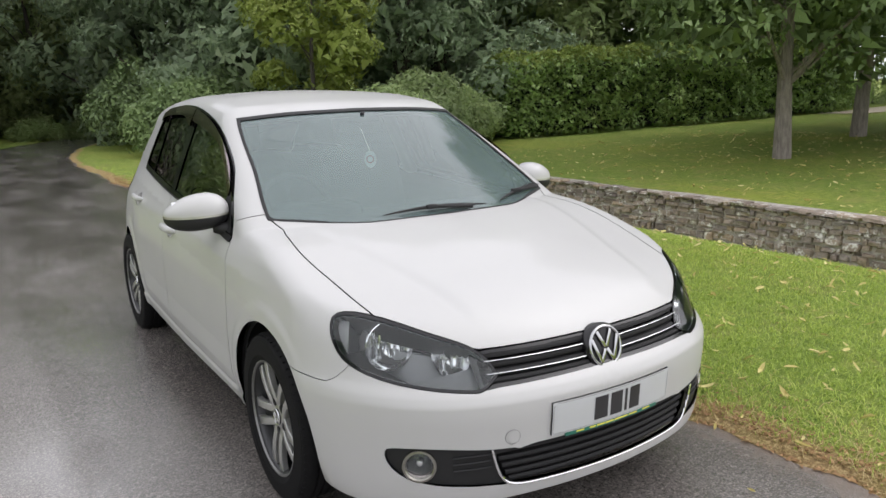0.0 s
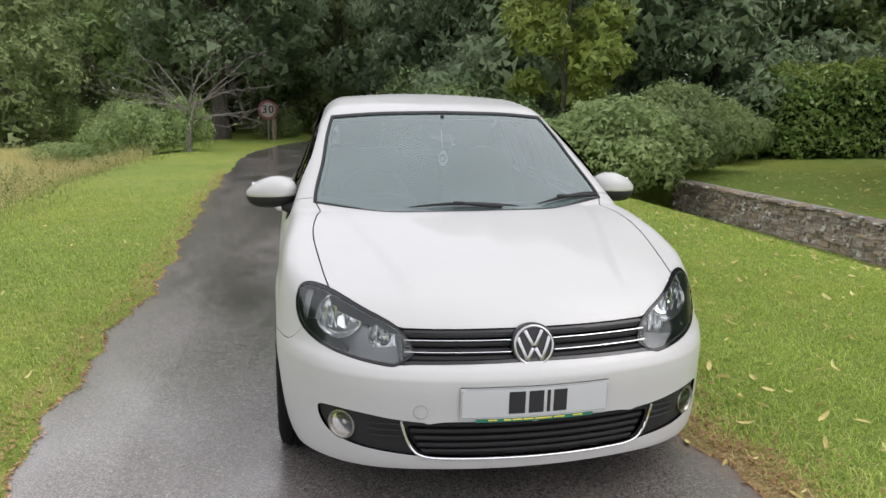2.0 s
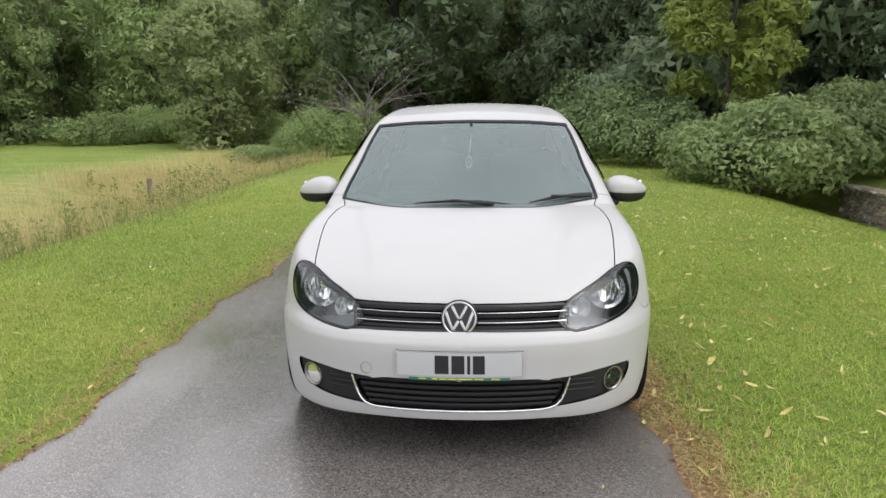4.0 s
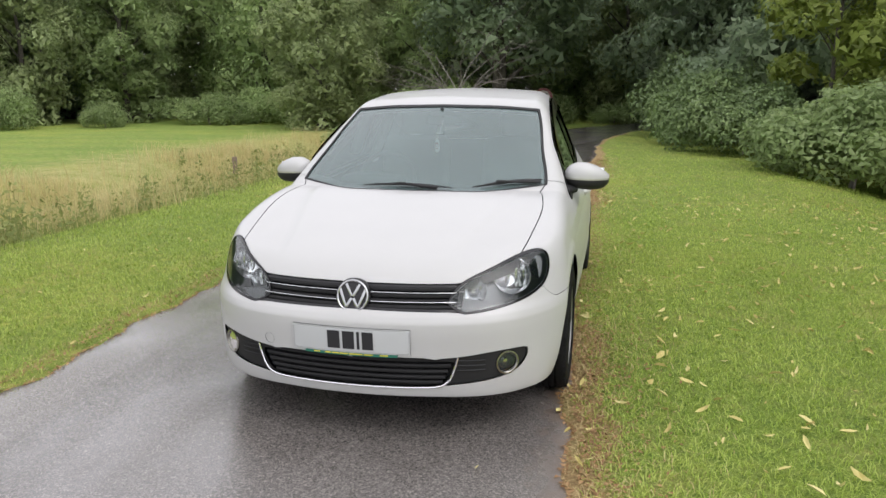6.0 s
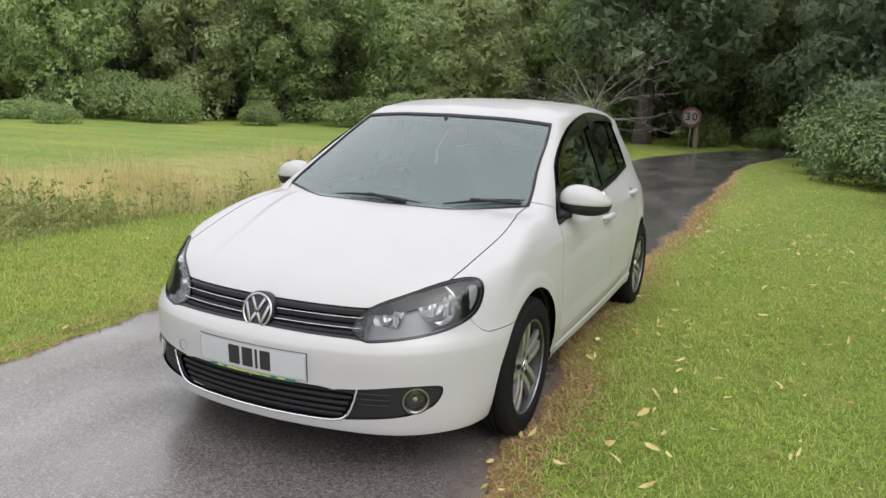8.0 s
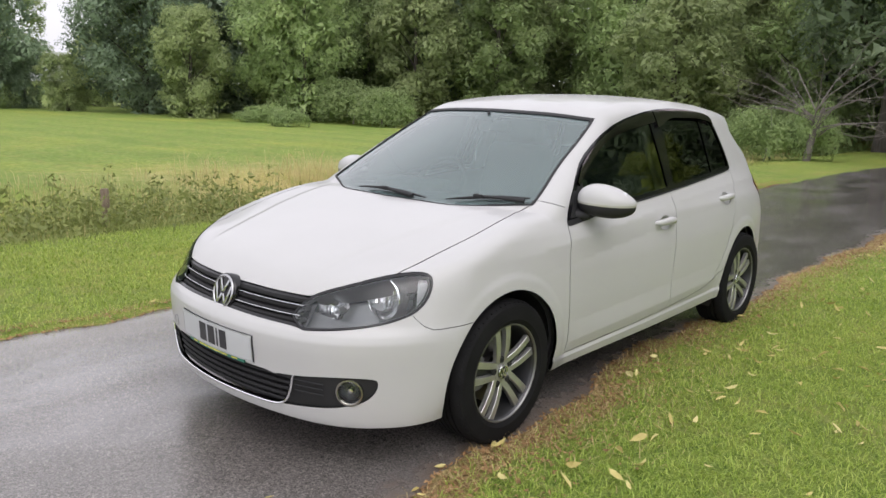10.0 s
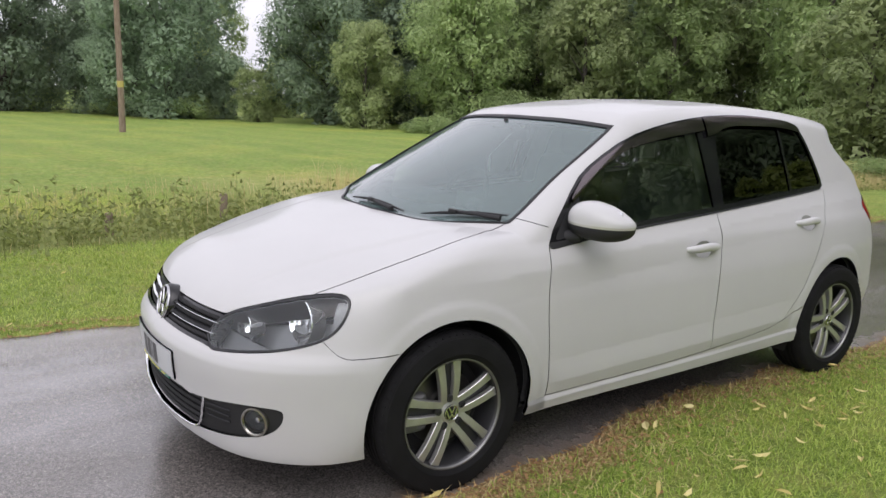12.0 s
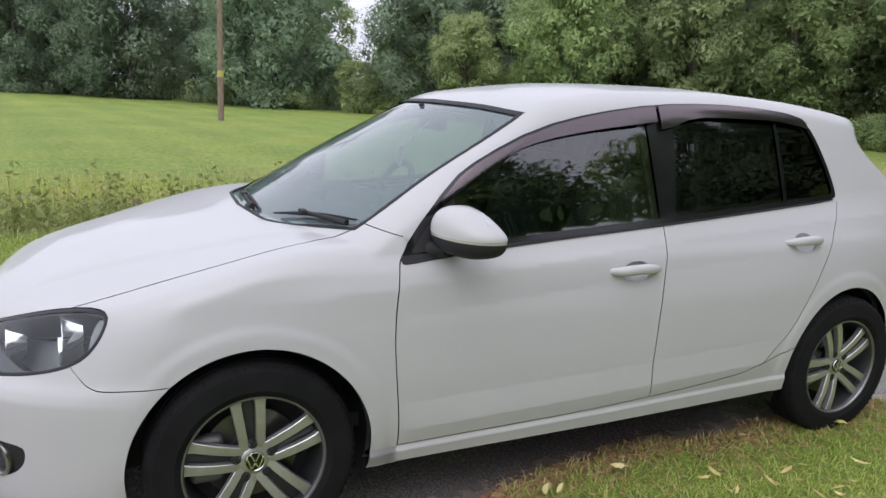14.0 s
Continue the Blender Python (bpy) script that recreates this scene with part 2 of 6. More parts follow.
def bark_mat(name, a, c):
    m, n, l, b = nodes_of(name)
    tc, mp = n.new("ShaderNodeTexCoord"), n.new("ShaderNodeMapping")
    mp.inputs["Scale"].default_value = (14, 14, 2.5)
    l.new(tc.outputs["Object"], mp.inputs["Vector"])
    tx = noise_node(n, l, 1.6, 6.0, 0.7, vec=mp.outputs["Vector"])
    r = ramp(n, l, tx.outputs["Fac"], [(0.3, a), (0.7, c)])
    l.new(r.outputs["Color"], b.inputs["Base Color"])
    b.inputs["Roughness"].default_value = 0.9
    bumped(n, l, b, tx.outputs["Fac"], 0.8, 0.03)
    return m


PAINT = paint_mat()
GLASS = glass_mat("misted_windscreen", (0.50, 0.64, 0.62), 0.01, 0.05, 0.21, (1, 1, 1), 1.05)
PRIVACY = glass_mat("tinted_glass", (0.04, 0.04, 0.045), 0.0, 0.0, 0.0, (1, 1, 1), 1.15)
SIDEGLASS = glass_mat("side_glass", (0.42, 0.52, 0.50), 0.04)
SMOKED = glass_mat("smoked_acrylic", (0.16, 0.115, 0.12), 0.06, 0.12, 0.0, (1.0, 0.86, 0.89))
LENS = glass_mat("lamp_lens", (0.95, 0.97, 0.97), 0.0, 0.0, 0.015, (1, 1, 1), 1.1)
BLACK = plain("black_plastic", (0.018, 0.018, 0.019), 0.6, bump=0.15, bump_scale=600)
GLOSSBLACK = plain("gloss_black", (0.008, 0.008, 0.009), 0.12)
RUBBER = plain("tyre_rubber", (0.010, 0.010, 0.0105), 0.8, bump=0.3, bump_scale=300, spread=0.3)
CHROME = plain("chrome", (0.82, 0.83, 0.84), 0.07, 1.0, 0.03)
REFLECTOR = plain("lamp_reflector", (0.92, 0.93, 0.94), 0.08, 0.92, 0.03)
ALLOY = plain("machined_alloy", (0.50, 0.50, 0.48), 0.34, 0.75, 0.06, 40)
DEEPBLACK = plain("deep_black", (0.007, 0.007, 0.008), 0.75, spread=0.2)
ALLOYDARK = plain("grey_wheel_paint", (0.05, 0.051, 0.053), 0.4, 0.5, 0.1)
STEEL = plain("brake_steel", (0.17, 0.165, 0.16), 0.4, 1.0, 0.15)
DARKTRIM = plain("dark_interior", (0.035, 0.036, 0.038), 0.75, bump=0.2)
GREYTRIM = plain("grey_headlining", (0.32, 0.32, 0.31), 0.9)
SEATCLOTH = plain("seat_cloth", (0.045, 0.046, 0.05), 0.95, bump=0.3)
SIDEGREY = plain("lamp_side_grey", (0.27, 0.275, 0.28), 0.28)
LAMPGREY = plain("silvered_housing", (0.19, 0.195, 0.20), 0.3, 0.3)
LAMPDARK = plain("lamp_housing", (0.17, 0.175, 0.18), 0.25)
for dull, shine in ((RUBBER, 0.15), (BLACK, 0.35), (DARKTRIM, 0.2)):
    dull.node_tree.nodes["Principled BSDF"].inputs["Specular IOR Level"].default_value = shine
TARMAC = asphalt_mat()
STONE = stone_mat()
BARK = bark_mat("grey_bark", (0.15, 0.13, 0.11), (0.36, 0.32, 0.28))
TIMBER = bark_mat("pole_timber", (0.14, 0.10, 0.07), (0.29, 0.23, 0.17))
DEADWOOD = bark_mat("dead_wood", (0.12, 0.105, 0.095), (0.24, 0.215, 0.195))
LEAF_DARK = leaf_mat("yew_leaves", (0.15, 0.215, 0.13), (0.265, 0.35, 0.205), (0.40, 0.48, 0.28), 0.42, 0.48, .18)
LEAF_MID = leaf_mat("tree_leaves", (0.20, 0.28, 0.12), (0.34, 0.44, 0.185), (0.49, 0.58, 0.25), 0.42, 0.48, .18, .35)
# cooler, greyer green: the haze of distance is put into this leaf colour
LEAF_HAZED = leaf_mat("hazed_tree_leaves", (0.14, 0.20, 0.13), (0.235, 0.32, 0.20), (0.34, 0.43, 0.27), 0.45, 0.45, .16, .3)
LEAF_PARK = leaf_mat("park_leaves", (0.11, 0.17, 0.07), (0.21, 0.30, 0.115), (0.34, 0.44, 0.18), 0.4, 0.25, .25, .5)
LEAF_OLIVE = leaf_mat("olive_leaves", (0.22, 0.285, 0.125), (0.36, 0.435, 0.195), (0.51, 0.58, 0.28), 0.45, 0.48, .18, .35)
LEAF_LIGHT = leaf_mat("lime_leaves", (0.17, 0.23, 0.04), (0.32, 0.40, 0.085), (0.48, 0.54, 0.16), 0.45, 0.40)
LEAF_HEDGE = leaf_mat("hedge_leaves", (0.13, 0.21, 0.065), (0.27, 0.40, 0.115), (0.46, 0.58, 0.20), 0.32, 0.42)
BLADE = leaf_mat("grass_blades", (0.16, 0.25, 0.04), (0.33, 0.435, 0.08), (0.56, 0.61, 0.19), 0.5, 0.45, 0.45, 1.1)
STRAW = leaf_mat("dry_grass", (0.396, 0.300, 0.132), (0.624, 0.504, 0.252), (0.816, 0.696, 0.408), 0.6, 0.35)
WEED = leaf_mat("weeds", (0.12, 0.15, 0.045), (0.25, 0.29, 0.09), (0.42, 0.43, 0.17), 0.55, 0.4, 0.35, 1.6)
LITTER = leaf_mat("leaf_litter", (0.14, 0.075, 0.035), (0.34, 0.20, 0.09), (0.55, 0.37, 0.18), 0.7, 0.1)
FALLEN = leaf_mat("fallen_leaves", (0.36, 0.28, 0.08), (0.60, 0.52, 0.20), (0.78, 0.72, 0.40), 0.6, 0.15)
DITCHSTRAW = leaf_mat("faded_grass", (0.33, 0.29, 0.13), (0.54, 0.46, 0.22), (0.72, 0.62, 0.35), 0.6, 0.4, 0.3, 0.9)
DARKBARK = bark_mat("dark_bark", (0.035, 0.030, 0.026), (0.11, 0.095, 0.08))

# ---- mesh tools ----
def mesh_ob(name, verts, faces, mat, parent=None, label="", smooth=True, sharp=None):
    """One mesh object from arrays of places and faces."""
    me = bpy.data.meshes.new(name)
    me.from_pydata([tuple(v) for v in np.asarray(verts, float).tolist()], [], [tuple(f) for f in (faces.tolist() if hasattr(faces, "tolist") else faces)])
    if mat:
        me.materials.append(mat)
    if smooth:
        me.polygons.foreach_set("use_smooth", [True] * len(me.polygons))
    if sharp:
        me.set_sharp_from_angle(angle=radians(sharp))
    me.update()
    ob = new(name, me)
    if parent:
        ob.parent = parent
    if label:
        tagged(ob, label)
    return ob


def part(name, bm, mat, parent=None, label="", smooth=True, sharp=35):
    """Links a bmesh as one mesh object under a thing or a part."""
    me = bpy.data.meshes.new(name)
    bm.to_mesh(me)
    bm.free()
    me.materials.append(mat)
    if smooth:
        me.polygons.foreach_set("use_smooth", [True] * len(me.polygons))
        me.set_sharp_from_angle(angle=radians(sharp))
    ob = new(name, me)
    if parent:
        ob.parent = parent
    if label:
        tagged(ob, label)
    return ob


def thing(name, m=None, label="", category="", group="", kind=""):
    ob = new(name)
    ob.empty_display_size = 0.1
    if m is not None:
        ob.matrix_world = m
    return tagged(ob, label, category, group, kind)


def box(sx, sy, sz, at=(0, 0, 0), bevel=0.0, rot=None, bm=None, seg=2):
    """A bevelled block, joined to bm when given."""
    one = bmesh.new()
    bmesh.ops.create_cube(one, size=1, matrix=Matrix.Diagonal((sx, sy, sz, 1)))
    if bevel:
        bmesh.ops.bevel(one, geom=one.edges[:], offset=bevel, segments=seg, affect="EDGES", profile=0.5)
    bmesh.ops.transform(one, matrix=Matrix.Translation(at) @ (rot or Matrix()), verts=one.verts)
    return joined(bm, one)


def joined(bm, one):
    if bm is None:
        return one
    me = bpy.data.meshes.new("tmp")
    one.to_mesh(me)
    one.free()
    bm.from_mesh(me)
    bpy.data.meshes.remove(me)
    return bm


def lathe(profile, n=48, axis="x", m=None, closed=False, bm=None):
    """A turned form: profile of (radius, along) pairs round the axis."""
    one = bmesh.new()
    rings = []
    for r, a in profile:
        ring = []
        for k in range(n):
            t = 2 * math.pi * k / n
            c, s = r * math.cos(t), r * math.sin(t)
            ring.append(one.verts.new((a, c, s) if axis == "x" else (c, a, s) if axis == "y" else (c, s, a)))
        rings.append(ring)
    if closed:
        rings.append(rings[0])
    for p, q in zip(rings, rings[1:]):
        for k in range(n):
            one.faces.new((p[k], p[(k + 1) % n], q[(k + 1) % n], q[k]))
    bmesh.ops.remove_doubles(one, verts=one.verts, dist=1e-6)
    bmesh.ops.recalc_face_normals(one, faces=one.faces)
    if m is not None:
        bmesh.ops.transform(one, matrix=m, verts=one.verts)
    return joined(bm, one)


def tube(points, radii, n=8, bm=None):
    """A tapered round bar along points."""
    one = bmesh.new() if bm is None else bm
    pts = [Vector(p) for p in points]
    radii = radii if hasattr(radii, "__len__") else [radii] * len(pts)
    rings = []
    ref = Vector((0.31, 0.17, 0.93))
    for i, p in enumerate(pts):
        d = (pts[min(i + 1, len(pts) - 1)] - pts[max(i - 1, 0)]).normalized()
        a = d.cross(ref)
        a = (a if a.length > 0.05 else d.cross(Vector((1, 0, 0)))).normalized()
        b = d.cross(a)
        rings.append([one.verts.new(p + (a * math.cos(t) + b * math.sin(t)) * radii[i]) for t in (2 * math.pi * k / n for k in range(n))])
    for p, q in zip(rings, rings[1:]):
        for k in range(n):
            one.faces.new((p[k], p[(k + 1) % n], q[(k + 1) % n], q[k]))
    one.faces.new(rings[0][::-1])
    one.faces.new(rings[-1])
    return one

# ---- the car's body as one smooth closed form ----
def curve(xs, ys):
    """A smooth function through a few stations (cubic Hermite, flat slopes limited)."""
    xs, ys = np.array(xs, float), np.array(ys, float)
    d = np.diff(ys) / np.diff(xs)
    m = np.concatenate([[d[0]], np.where(d[:-1] * d[1:] > 0, 2 * d[:-1] * d[1:] / np.where(d[:-1] + d[1:] == 0, 1, d[:-1] + d[1:]), 0), [d[-1]]])

    def f(x):
        x = np.asarray(x, float)
        xc = np.clip(x, xs[0], xs[-1])
        i = np.clip(np.searchsorted(xs, xc) - 1, 0, len(xs) - 2)
        h = xs[i + 1] - xs[i]
        t = (xc - xs[i]) / h
        v = (ys[i] * (1 + 2 * t) * (1 - t) ** 2 + h * m[i] * t * (1 - t) ** 2 + ys[i + 1] * t * t * (3 - 2 * t) + h * m[i + 1] * t * t * (t - 1))
        return v + np.where(x < xs[0], (x - xs[0]) * m[0], 0) + np.where(x > xs[-1], (x - xs[-1]) * m[-1], 0)
    return f


def smax(a, b, k):
    h = np.maximum(k - np.abs(a - b), 0) / k
    return np.maximum(a, b) + h * h * k / 4


def smin(a, b, k):
    return -smax(-a, -b, k)


def step(a, b, x):
    t = np.clip((x - a) / (b - a), 0, 1)
    return t * t * (3 - 2 * t)


BONNET = curve([0, .10, .2, .3, .5, .7, 1.0, 1.3], [.60, .692, .762, .806, .867, .912, .958, .985])
ROOF = curve([1.4, 1.74, 2.0, 2.4, 2.8, 3.2, 3.6, 3.95, 4.3], [1.27, 1.388, 1.446, 1.488, 1.496, 1.480, 1.440, 1.372, 1.30])
SIDE = curve([.15, .20, .28, .4, .55, .68, .78, .86, .92, 1.0, 1.1, 1.25, 1.343, 1.42, 1.5],
             [.80, .830, .855, .876, .884, .882, .868, .848, .816, .780, .740, .676, .634, .588, .51])
PLAN_LOW = curve([.3, .6, .88, 1.4, 2.2, 3.0, 3.46, 3.8, 4.1], [-.035, -.022, -.008, -.008, 0, -.008, -.035, -.08, -.14])
PLAN_HIGH = curve([1.2, 2.2, 3.4, 4.0], [0, 0, -.055, -.12])
NOSE = curve([.12, .17, .22, .3, .42, .50, .530, .558, .60, .66, .72, .8, .9], [.11, .065, .036, .022, .012, .006, .007, .019, .056, .088, .122, .19, .31])
TAIL = curve([.2, .3, .5, .7, .85, .95, 1.1, 1.3, 1.4], [4.12, 4.17, 4.199, 4.18, 4.14, 4.10, 4.04, 3.945, 3.93])
AXLE_F, AXLE_R, HUB_Z, ARCH = .88, 3.458, .31, .376


SHOULDER = curve([.9, 1.13, 1.32, 1.71, 2.36, 2.71, 3.26, 4.0], [.80, .809, .822, .856, .909, .931, .957, .975])
SILL_Z = curve([1.2, 1.34, 1.98, 2.37, 2.80, 2.93, 3.05], [.286, .291, .307, .326, .362, .392, .425])


def body_side(y, z):
    w = SIDE(z) + PLAN_LOW(y) * (1 - step(.85, 1.05, z)) + PLAN_HIGH(y) * step(.85, 1.05, z)
    w = w - .010 * step(.50, .78, z) * (1 - step(.84, .96, z)) * (1 - step(.8, 1.7, y))
    along = step(.75, 1.25, y) * (1 - step(3.75, 4.0, y))
    # shoulder crease, a fold over the foot of the doors, and the sill standing proud below it
    tent = lambda mid, half: np.clip(1 - np.abs(z - mid) / half, 0, 1)
    away = np.minimum(np.hypot(y - AXLE_F, z - HUB_Z), np.hypot(y - AXLE_R, z - HUB_Z))
    w = w + .011 * tent(SHOULDER(y), .10) * along
    w = w + .009 * tent(.345 + .034 * (y - 1.36), .095) * step(.40, .56, away)
    w = w + .010 * (1 - step(-.026, -.004, z - .291 - .024 * (y - 1.34))) * step(1.05, 1.2, y) * (1 - step(3.15, 3.25, y))
    return w + .006 * (1 - step(.402, .440, away))


def body_top(x, y):
    ax = np.abs(x)
    drop = .13 - .09 * step(.4, 1.1, y)
    hood = BONNET(y) - drop * x * x + .007 * (1 - step(.40 + .16 * step(.2, 1.1, y) - .030, .40 + .16 * step(.2, 1.1, y) + .030, ax)) * step(.12, .35, y)
    screen = .955 + (y - .99 - .42 * x * x) / 1.85 + .014 * np.sin(np.pi * np.clip((y - 1) / .85, 0, 1))
    roof = ROOF(y) - .10 * x * x
    return smax(hood, smin(screen, roof, .03), .004)


def body(p):
    """Below nought inside the body, above nought outside."""
    x, y, z = np.abs(p[..., 0]), p[..., 1], p[..., 2]
    g = smax(x - body_side(y, z), z - body_top(x, y), .055)
    g = smax(g, NOSE(z) + .29 * x ** 2 + .72 * x ** 6 - y, .05)
    return smax(g, y - TAIL(z) + (.24 + .42 * step(1.08, 1.32, z)) * x ** 2 + .25 * x ** 6, .04)


def on_body(o, d, far=1.6):
    """Where rays from inside leave the body."""
    lo, hi = np.zeros(o.shape[:-1]), np.full(o.shape[:-1], far)
    for _ in range(30):
        mid = (lo + hi) / 2
        inside = body(o + d * mid[..., None]) < 0
        lo, hi = np.where(inside, mid, lo), np.where(inside, hi, mid)
    return o + d * lo[..., None]


def body_normal(p):
    e, n = 1e-3, []
    for a in range(3):
        q = np.zeros(3)
        q[a] = e
        n.append(body(p + q) - body(p - q))
    n = np.stack(n, -1)
    return n / np.linalg.norm(n, axis=-1, keepdims=True)

# ---- ground, drive and wall ----
bend = lambda y: np.where(y > 17.5, 0.0195 * (y - 17.5) ** 2, 0)
EDGE_L = curve([-12, 0, 5, 9, 14.7, 30], [-1.95, -1.97, -2.0, -2.2, -2.29, -2.4])
EDGE_R = curve([-12, 0, 1.7, 2.6, 6, 11, 30], [.98, .93, .87, .72, .70, .66, .60])


def road_mid(y):
    return (EDGE_L(y) + EDGE_R(y)) / 2 + bend(y)


def road_half(y):
    return (EDGE_R(y) - EDGE_L(y)) / 2


def edge_wave(y, side):
    return 0.03 * np.sin(1.7 * y + side) + 0.03 * np.sin(4.1 * y + 2.3 * side) + 0.022 * np.sin(9.7 * y + side * 5) + 0.012 * np.sin(23 * y + side)


def road_edge(x, y):
    """How far a place lies outside the tarmac's wavering edge."""
    return np.abs(x - road_mid(y)) - road_half(y) - np.where(x > road_mid(y), edge_wave(y, 1.0), edge_wave(y, 4.0))


BANK = curve([1.0, 1.6, 3.4, 4.6, 5.8, 6.8, 7.2], [.02, .05, .04, -.13, -.45, -.68, -.70])
DITCH = curve([-12, -8.6, -7.2, -6.0, -4.8, -3.6, -2.2], [0, 0, -.25, -.30, -.05, .04, .02])


def ground_z(x, y):
    """Height of the turf."""
    x, y = np.asarray(x, float), np.asarray(y, float)
    low = BANK(np.clip(x, 1.0, 7.2))
    lawn = -.12 + .024 * np.clip(x - 7.0, 0, 30)
    wall_on = 1 - step(12.3, 16.0, y)
    right = np.where(x < 6.98, low * wall_on + (1 - wall_on) * (.03 + .012 * np.clip(x - 5, 0, 30)), lawn)
    left = DITCH(np.clip(x, -12, -2.2))
    z = np.where(x > 0, right, left)
    d = road_edge(x, y)
    under = 1 - step(-.16, .03, d)
    return z - .05 * under + .012 * np.sin(1.3 * x + .7 * y) * step(.3, 1.2, d)


def turf_mat():
    """One sheet of turf: lawn, meadow, and a worn brown edge along the drive."""
    m, n, l, b = nodes_of("turf")
    fine, mid, big = noise_node(n, l, 55.0, 6.0, 0.75), noise_node(n, l, 2.6, 5.0, 0.65), noise_node(n, l, 0.3, 4.0)
    stalk = noise_node(n, l, 95.0, 5.0, 0.8)
    lawn = ramp(n, l, stalk.outputs["Fac"], [(0.34, (0.068, 0.10, 0.017)), (0.46, (0.18, 0.25, 0.042)), (0.56, (0.28, 0.355, 0.075)), (0.68, (0.48, 0.54, 0.20))])
    mead = ramp(n, l, noise_node(n, l, 7.0, 9.0, 0.8).outputs["Fac"], [(0.32, (0.125, 0.18, 0.035)), (0.5, (0.215, 0.30, 0.062)), (0.68, (0.32, 0.39, 0.125))])
    at = n.new("ShaderNodeAttribute")
    at.attribute_name = "meadow"
    col = mixed(n, l, lawn.outputs["Color"], mead.outputs["Color"], at.outputs["Fac"])
    dry = ramp(n, l, mid.outputs["Fac"], [(0.48, (0, 0, 0)), (0.74, (0.65, 0.65, 0.65))])
    col = mixed(n, l, col, (0.36, 0.32, 0.12), dry.outputs["Color"])
    tuft = noise_node(n, l, 13.0, 5.0, 0.7)
    clover = ramp(n, l, tuft.outputs["Fac"], [(0.36, (0.70, 0.78, 0.72)), (0.52, (1, 1, 1)), (0.68, (1.22, 1.15, 1.05))])
    col = mixed(n, l, col, clover.outputs["Color"], 1.0, "MULTIPLY")
    tcm, mpm = n.new("ShaderNodeTexCoord"), n.new("ShaderNodeMapping")
    mpm.inputs["Rotation"].default_value = (0, 0, radians(82))
    l.new(tcm.outputs["Object"], mpm.inputs["Vector"])
    mow = n.new("ShaderNodeTexWave")
    mow.inputs["Scale"].default_value, mow.inputs["Distortion"].default_value, mow.inputs["Detail"].default_value = 0.16, 1.2, 2.0
    l.new(mpm.outputs["Vector"], mow.inputs["Vector"])
    swath = ramp(n, l, mow.outputs["Fac"], [(0.2, (0.95, 0.96, 0.95)), (0.8, (1.04, 1.03, 1.02))])
    col = mixed(n, l, col, mixed(n, l, (1.0, 1.0, 1.0), swath.outputs["Color"], at.outputs["Fac"]), 1.0, "MULTIPLY")
    tall = n.new("ShaderNodeAttribute")
    tall.attribute_name = "uncut"
    hay = ramp(n, l, mid.outputs["Fac"], [(0.35, (0.26, 0.28, 0.08)), (0.65, (0.50, 0.44, 0.20))])
    col = mixed(n, l, col, hay.outputs["Color"], tall.outputs["Fac"])
    tone = ramp(n, l, big.outputs["Fac"], [(0.3, (0.84, 0.92, 0.86)), (0.5, (1.0, 1.0, 1.0)), (0.68, (1.22, 1.10, 1.0))])
    col = mixed(n, l, col, tone.outputs["Color"], 1.0, "MULTIPLY")
    so = n.new("ShaderNodeAttribute")
    so.attribute_name = "soil"
    ragged = n.new("ShaderNodeMath")
    ragged.operation, ragged.use_clamp = "MULTIPLY_ADD", True
    jit = noise_node(n, l, 3.2, 7.0, 0.72)
    l.new(jit.outputs["Fac"], ragged.inputs[0])
    ragged.inputs[1].default_value = 2.2
    off = n.new("ShaderNodeMath")
    off.operation = "MULTIPLY_ADD"
    l.new(so.outputs["Fac"], off.inputs[0])
    off.inputs[1].default_value, off.inputs[2].default_value = 2.1, -2.05
    l.new(off.outputs[0], ragged.inputs[2])
    soil = ramp(n, l, fine.outputs["Fac"], [(0.3, (0.13, 0.085, 0.04)), (0.5, (0.33, 0.23, 0.105)), (0.66, (0.60, 0.46, 0.23))])
    col = mixed(n, l, col, soil.outputs["Color"], ragged.outputs[0])
    l.new(col, b.inputs["Base Color"])
    b.inputs["Roughness"].default_value = 0.8
    b.inputs["Specular IOR Level"].default_value = 0.2
    bumped(n, l, b, fine.outputs["Fac"], 0.8, 0.03)
    return m


